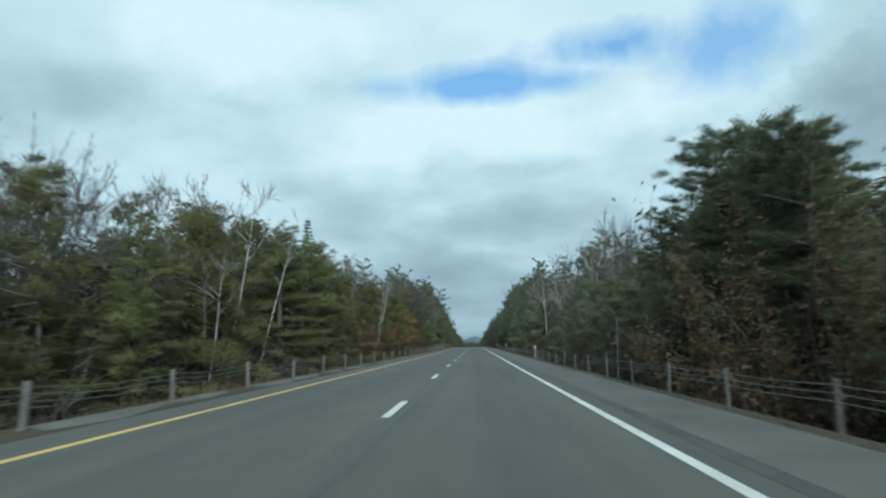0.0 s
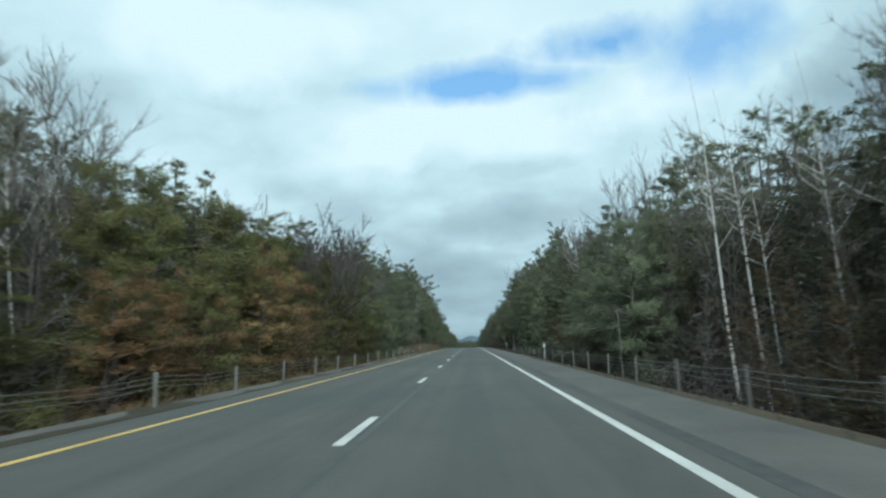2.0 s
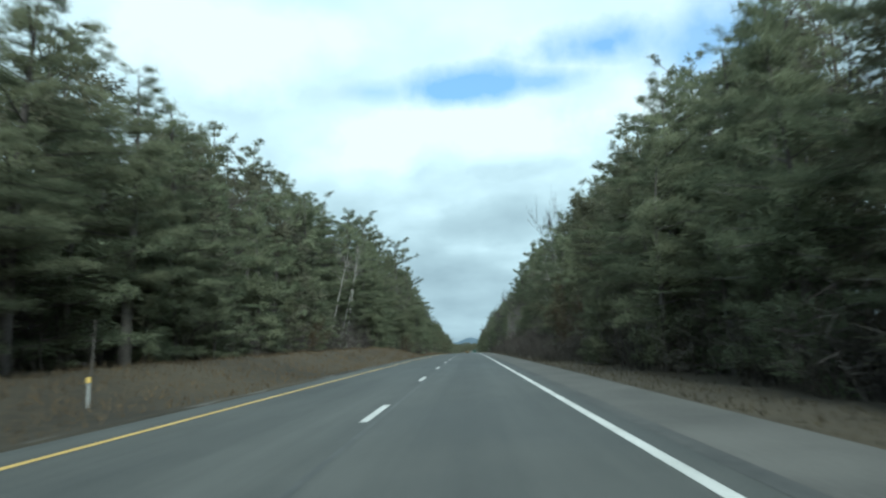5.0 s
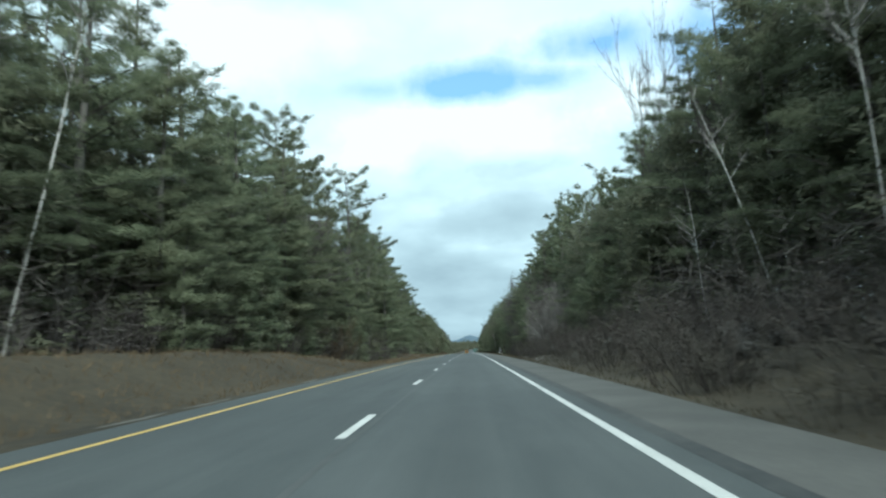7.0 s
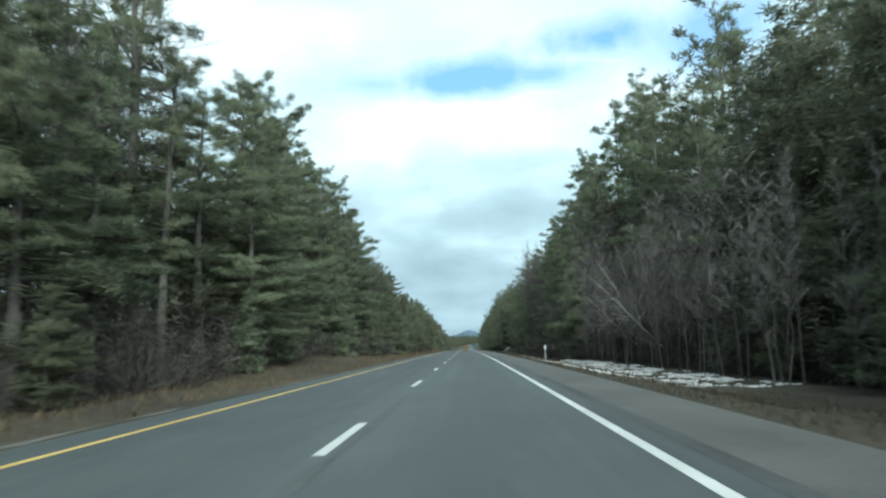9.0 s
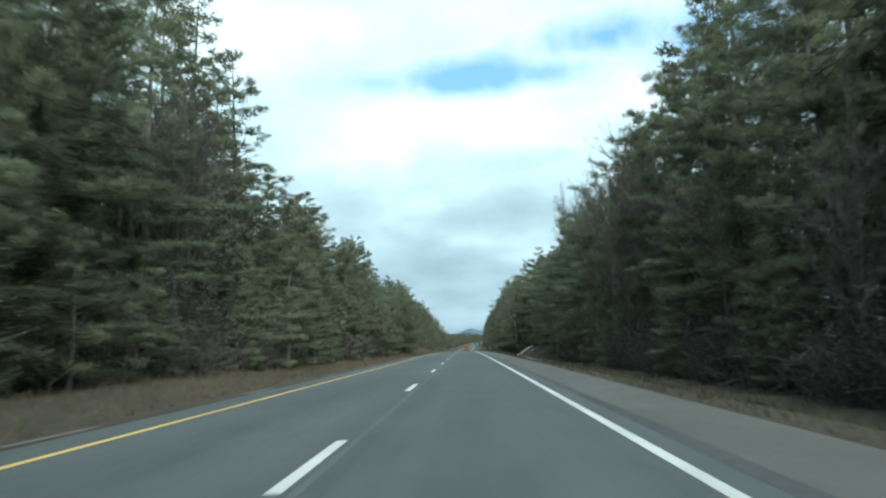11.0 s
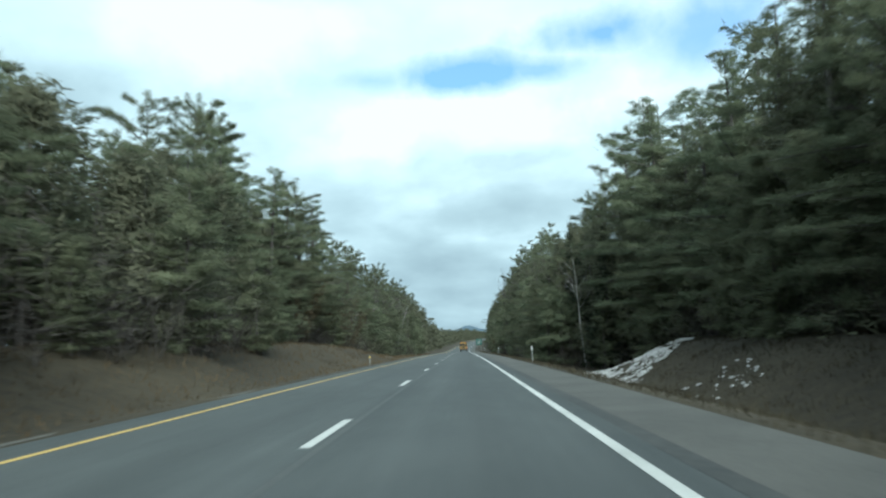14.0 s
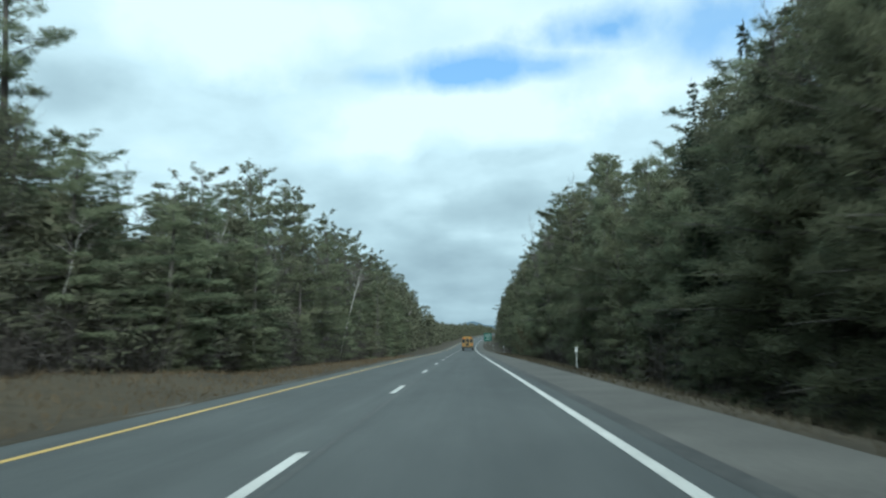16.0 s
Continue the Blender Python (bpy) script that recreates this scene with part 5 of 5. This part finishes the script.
snow_bank(5.1, 12.5, 313, 357, 10500, 0.125, 1, 0.0)
snow_bank(7.0, 9.5, 279, 284, 60, 0.14, 2)
snow_bank(8.0, 12.0, 291, 300, 160, 0.16, 3)
snow_bank(4.9, 8.8, 402, 409.4, 1000, 0.11, 4, -0.05)
snow_bank(9.0, 11.5, 411, 419, 90, 0.13, 5, 0.15)
snow_bank(9.5, 13.5, 422, 434, 70, 0.15, 12, 0.2)
snow_bank(11.0, 14.5, 437, 446, 160, 0.17, 11, 0.1)
snow_bank(9.0, 15.6, 483, 501.5, 12000, 0.10, 6, -0.02, lambda x, y: x < 10.2 + (y - 483.7) * 1.07 and x < 15.4 - (y - 488) * 0.36)
snow_bank(9.8, 12.5, 471, 476, 60, 0.12, 7)
snow_bank(5.0, 6.4, 420, 429, 160, 0.12, 13, 0.12)
snow_bank(5.3, 6.8, 435, 447, 230, 0.12, 14, 0.10)
snow_bank(-10.4, -9.4, 449, 455, 12, 0.09, 8)
snow_bank(8.2, 9.2, 220, 224, 60, 0.14, 9)
snow_bank(4.9, 5.9, 272.5, 277, 34, 0.07, 15, 0.0)
snow_bank(10.5, 12.5, 93, 99, 30, 0.15, 10)


def boulder(x, y, size, seed):
    bm = bmesh.new()
    bmesh.ops.create_icosphere(bm, subdivisions=4, radius=1.0)
    for v in bm.verts:
        n1 = noise.noise(v.co * 1.3 + Vector((seed, 0, 0)))
        n2 = noise.noise(v.co * 3.1 + Vector((0, seed, 0)))
        n3 = noise.noise(v.co * 7.5 + Vector((0, 0, seed)))
        v.co *= 1 + 0.42 * n1 + 0.2 * n2 + 0.09 * n3
        v.co.x = round(v.co.x * 3.2) / 3.2 * 0.5 + v.co.x * 0.5
        v.co.z = round(v.co.z * 2.6) / 2.6 * 0.45 + v.co.z * 0.55
    me = bpy.data.meshes.new("rock")
    bm.to_mesh(me)
    bm.free()
    me.materials.append(M_ROCK)
    ob = new("rock", me)
    r = random.Random(seed)
    ob.matrix_basis = Matrix.Translation(at(x, y, size * 0.25)) @ Euler((r.uniform(-0.2, 0.2), r.uniform(-0.2, 0.2), r.uniform(0, 6))).to_matrix().to_4x4() @ Matrix.Diagonal((size * 0.9, size * 1.25, size * 0.8, 1))
    tagged(ob, "grey broken rock of the roadside cut", "rock", "rocks of the cut")


r_ = random.Random(3)
for i in range(52):
    boulder(r_.uniform(6.6, 9.6), 226 + i * 1.2 + r_.uniform(-0.6, 0.6), r_.uniform(0.22, 0.62), i + 1)
for i in range(110):
    plant("brush", 4.9 + r_.uniform(0, 4.4), 204 + i * 0.72 + r_.uniform(-0.8, 0.8), height=r_.uniform(1.0, 2.4), wide=1.25)


def grass(name, x0, x1, y0, y1, count, tall, material, seed):
    """Blades of dry grass on the verge."""
    global rng
    rng = np.random.default_rng(seed)
    y = rng.uniform(y0, y1, count)
    x = x0 + (x1 - x0) * rng.random(count)
    clump = np.sin(x * 2.3 + y * 1.1) * np.sin(y * 0.8 - x * 1.7)
    hgt = tall * rng.uniform(0.35, 1.0, count) * (0.75 + 0.5 * clump)
    p = np.stack([road_x(y) + x, y, land(x, y) - 0.02], -1)
    d = rng.normal(size=(count, 3)) * 0.45
    d[:, 2] = 1
    s = Soup()
    s.blades(p, d, np.maximum(hgt, 0.05), np.full(count, 0.03))
    tagged(new(plain(name), s.mesh(plain(name), material)), "dry brown grass along the roadside", "grass", kind="stuff")


grass("grass_left", -13.5, -7.0, 150, 600, 60000, 0.42, M_GRASS, 81)
grass("grass_left", -9.0, -7.5, -20, 150, 9000, 0.4, M_GRASS, 82)
grass("grass_right", 4.02, 10.0, 285, 600, 44000, 0.34, M_GRASS_SHADED, 83)
grass("grass_right", 4.02, 7.0, 165, 285, 7000, 0.26, M_GRASS_SHADED, 86)
grass("grass_right", 9.0, 17.0, 425, 490, 26000, 0.30, M_GRASS_SHADED, 85)
grass("grass_right", 4.05, 5.6, -20, 130, 900, 0.20, M_GRASS_SHADED, 84)
grass("grass_right", 4.05, 7.0, 130, 165, 4000, 0.32, M_GRASS_SHADED, 87)

# ---------- the bus ahead ----------
M_BUS = mat_speckled("bus_yellow_paint", (0.16, 0.10, 0.032), (0.22, 0.14, 0.045), 0.6, 9, 0.4, 0.0)
M_BLACK = mat_speckled("black_rubber", (0.012, 0.012, 0.012), (0.03, 0.03, 0.03), 1, 15, 0.7, 0.1)
M_REDLAMP = mat_speckled("red_lamp_lens", (0.30, 0.01, 0.01), (0.45, 0.02, 0.015), 3, 20, 0.25, 0.0)
M_AMBERLAMP = mat_speckled("amber_lamp_lens", (0.55, 0.22, 0.01), (0.65, 0.28, 0.02), 3, 20, 0.25, 0.0)


def mat_glass():
    mat, nt, b, co = principled("dark_bus_glass", 0.08, 0, 0.5)
    b.inputs["Base Color"].default_value = (0.02, 0.025, 0.028, 1)
    return mat


M_GLASS = mat_glass()


def school_bus(x, y):
    bus = tagged(new("school_bus"), "yellow school bus with dark rear windows on the highway", "bus")
    p = at(x, y)
    hd, gr = np.interp(y, HEAD_Y, HEAD), np.interp(y, HEAD_Y, GRADE)
    bus.matrix_basis = Matrix.Translation((p.x, p.y, float(road_z(y)))) @ Euler((radians(gr), 0, radians(-hd))).to_matrix().to_4x4()
    L, W = 10.5, 2.40
    bm = bmesh.new()
    prof = [(-W / 2, 0.78), (-W / 2, 2.35), (-W / 2 + 0.16, 2.78), (-W / 2 + 0.5, 2.97), (0, 3.03), (W / 2 - 0.5, 2.97), (W / 2 - 0.16, 2.78), (W / 2, 2.35), (W / 2, 0.78)]
    ends = [[bm.verts.new((px, yy, pz)) for px, pz in prof] for yy in (0, L)]
    for i in range(len(prof)):
        j = (i + 1) % len(prof)
        bm.faces.new((ends[0][i], ends[0][j], ends[1][j], ends[1][i]))
    bm.faces.new(list(reversed(ends[0])))
    bm.faces.new(ends[1])
    bmesh.ops.recalc_face_normals(bm, faces=bm.faces)
    bmesh.ops.bevel(bm, geom=[e for e in bm.edges if abs(e.verts[0].co.y - e.verts[1].co.y) < 0.01], offset=0.07, segments=2, affect="EDGES")
    part("body", bm, M_BUS, bus)
    bm = bmesh.new()
    box(bm, 2.0, 1.6, 1.15, (0, L + 0.75, 1.05), 0.15)
    part("hood", bm, M_BUS, bus)
    bm = bmesh.new()
    box(bm, 2.42, 0.20, 0.24, (0, -0.10, 0.74), 0.04)
    part("bumper", bm, M_BLACK, bus, "black steel rear bumper")
    bm = bmesh.new()
    box(bm, 0.95, 0.03, 1.75, (0, -0.012, 1.68), 0.02)
    door = part("emergency_door", bm, M_BUS, bus)
    bm = bmesh.new()
    box(bm, 0.70, 0.012, 0.66, (0, -0.034, 2.08), 0.004)
    part("window", bm, M_GLASS, door, "dark door window")
    bm = bmesh.new()
    box(bm, 0.70, 0.012, 0.52, (0, -0.034, 1.32), 0.004)
    part("window", bm, M_GLASS, door, "dark door window")
    for dx in (-0.80, 0.80):
        bm = bmesh.new()
        box(bm, 0.58, 0.012, 0.78, (dx, -0.008, 2.02), 0.004)
        part("rear_window", bm, M_GLASS, bus, "dark rear window")
        bm = bmesh.new()
        drum(bm, 0.10, 0.03, (dx * 0.95, -0.015, 2.62), "Y")
        part("warning_lamp", bm, M_REDLAMP, bus, "round red warning lamp")
        bm = bmesh.new()
        drum(bm, 0.10, 0.03, (dx * 0.62, -0.015, 2.66), "Y")
        part("warning_lamp", bm, M_AMBERLAMP, bus, "round amber warning lamp")
        bm = bmesh.new()
        drum(bm, 0.09, 0.03, (dx * 1.18, -0.015, 1.30), "Y")
        part("tail_lamp", bm, M_REDLAMP, bus, "round red tail lamp")
        for yy in (2.6, 8.9):
            bm = bmesh.new()
            drum(bm, 0.50, 0.30, (dx * 1.28, yy, 0.50), "X", 24)
            bmesh.ops.bevel(bm, geom=[e for e in bm.edges if abs(e.verts[0].co.x - e.verts[1].co.x) < 0.001], offset=0.05, segments=2, affect="EDGES")
            tyre = part("wheel", bm, M_BLACK, bus, "black tyre")
            bm = bmesh.new()
            drum(bm, 0.27, 0.31, (dx * 1.285, yy, 0.50), "X", 16)
            part("rim", bm, M_STEEL, tyre, "grey steel rim")
    for side in (-1, 1):
        for k in range(9):
            bm = bmesh.new()
            box(bm, 0.012, 0.82, 0.62, (side * (W / 2 + 0.004), 0.75 + k * 1.05, 2.06), 0.004)
            part("side_window", bm, M_GLASS, bus, "dark side window")
        for z in (0.95, 1.45):
            bm = bmesh.new()
            box(bm, 0.02, L - 0.3, 0.07, (side * (W / 2 + 0.006), L / 2, z), 0.005)
            part("rub_rail", bm, M_BLACK, bus, "black rub rail")


school_bus(0.1, 648)
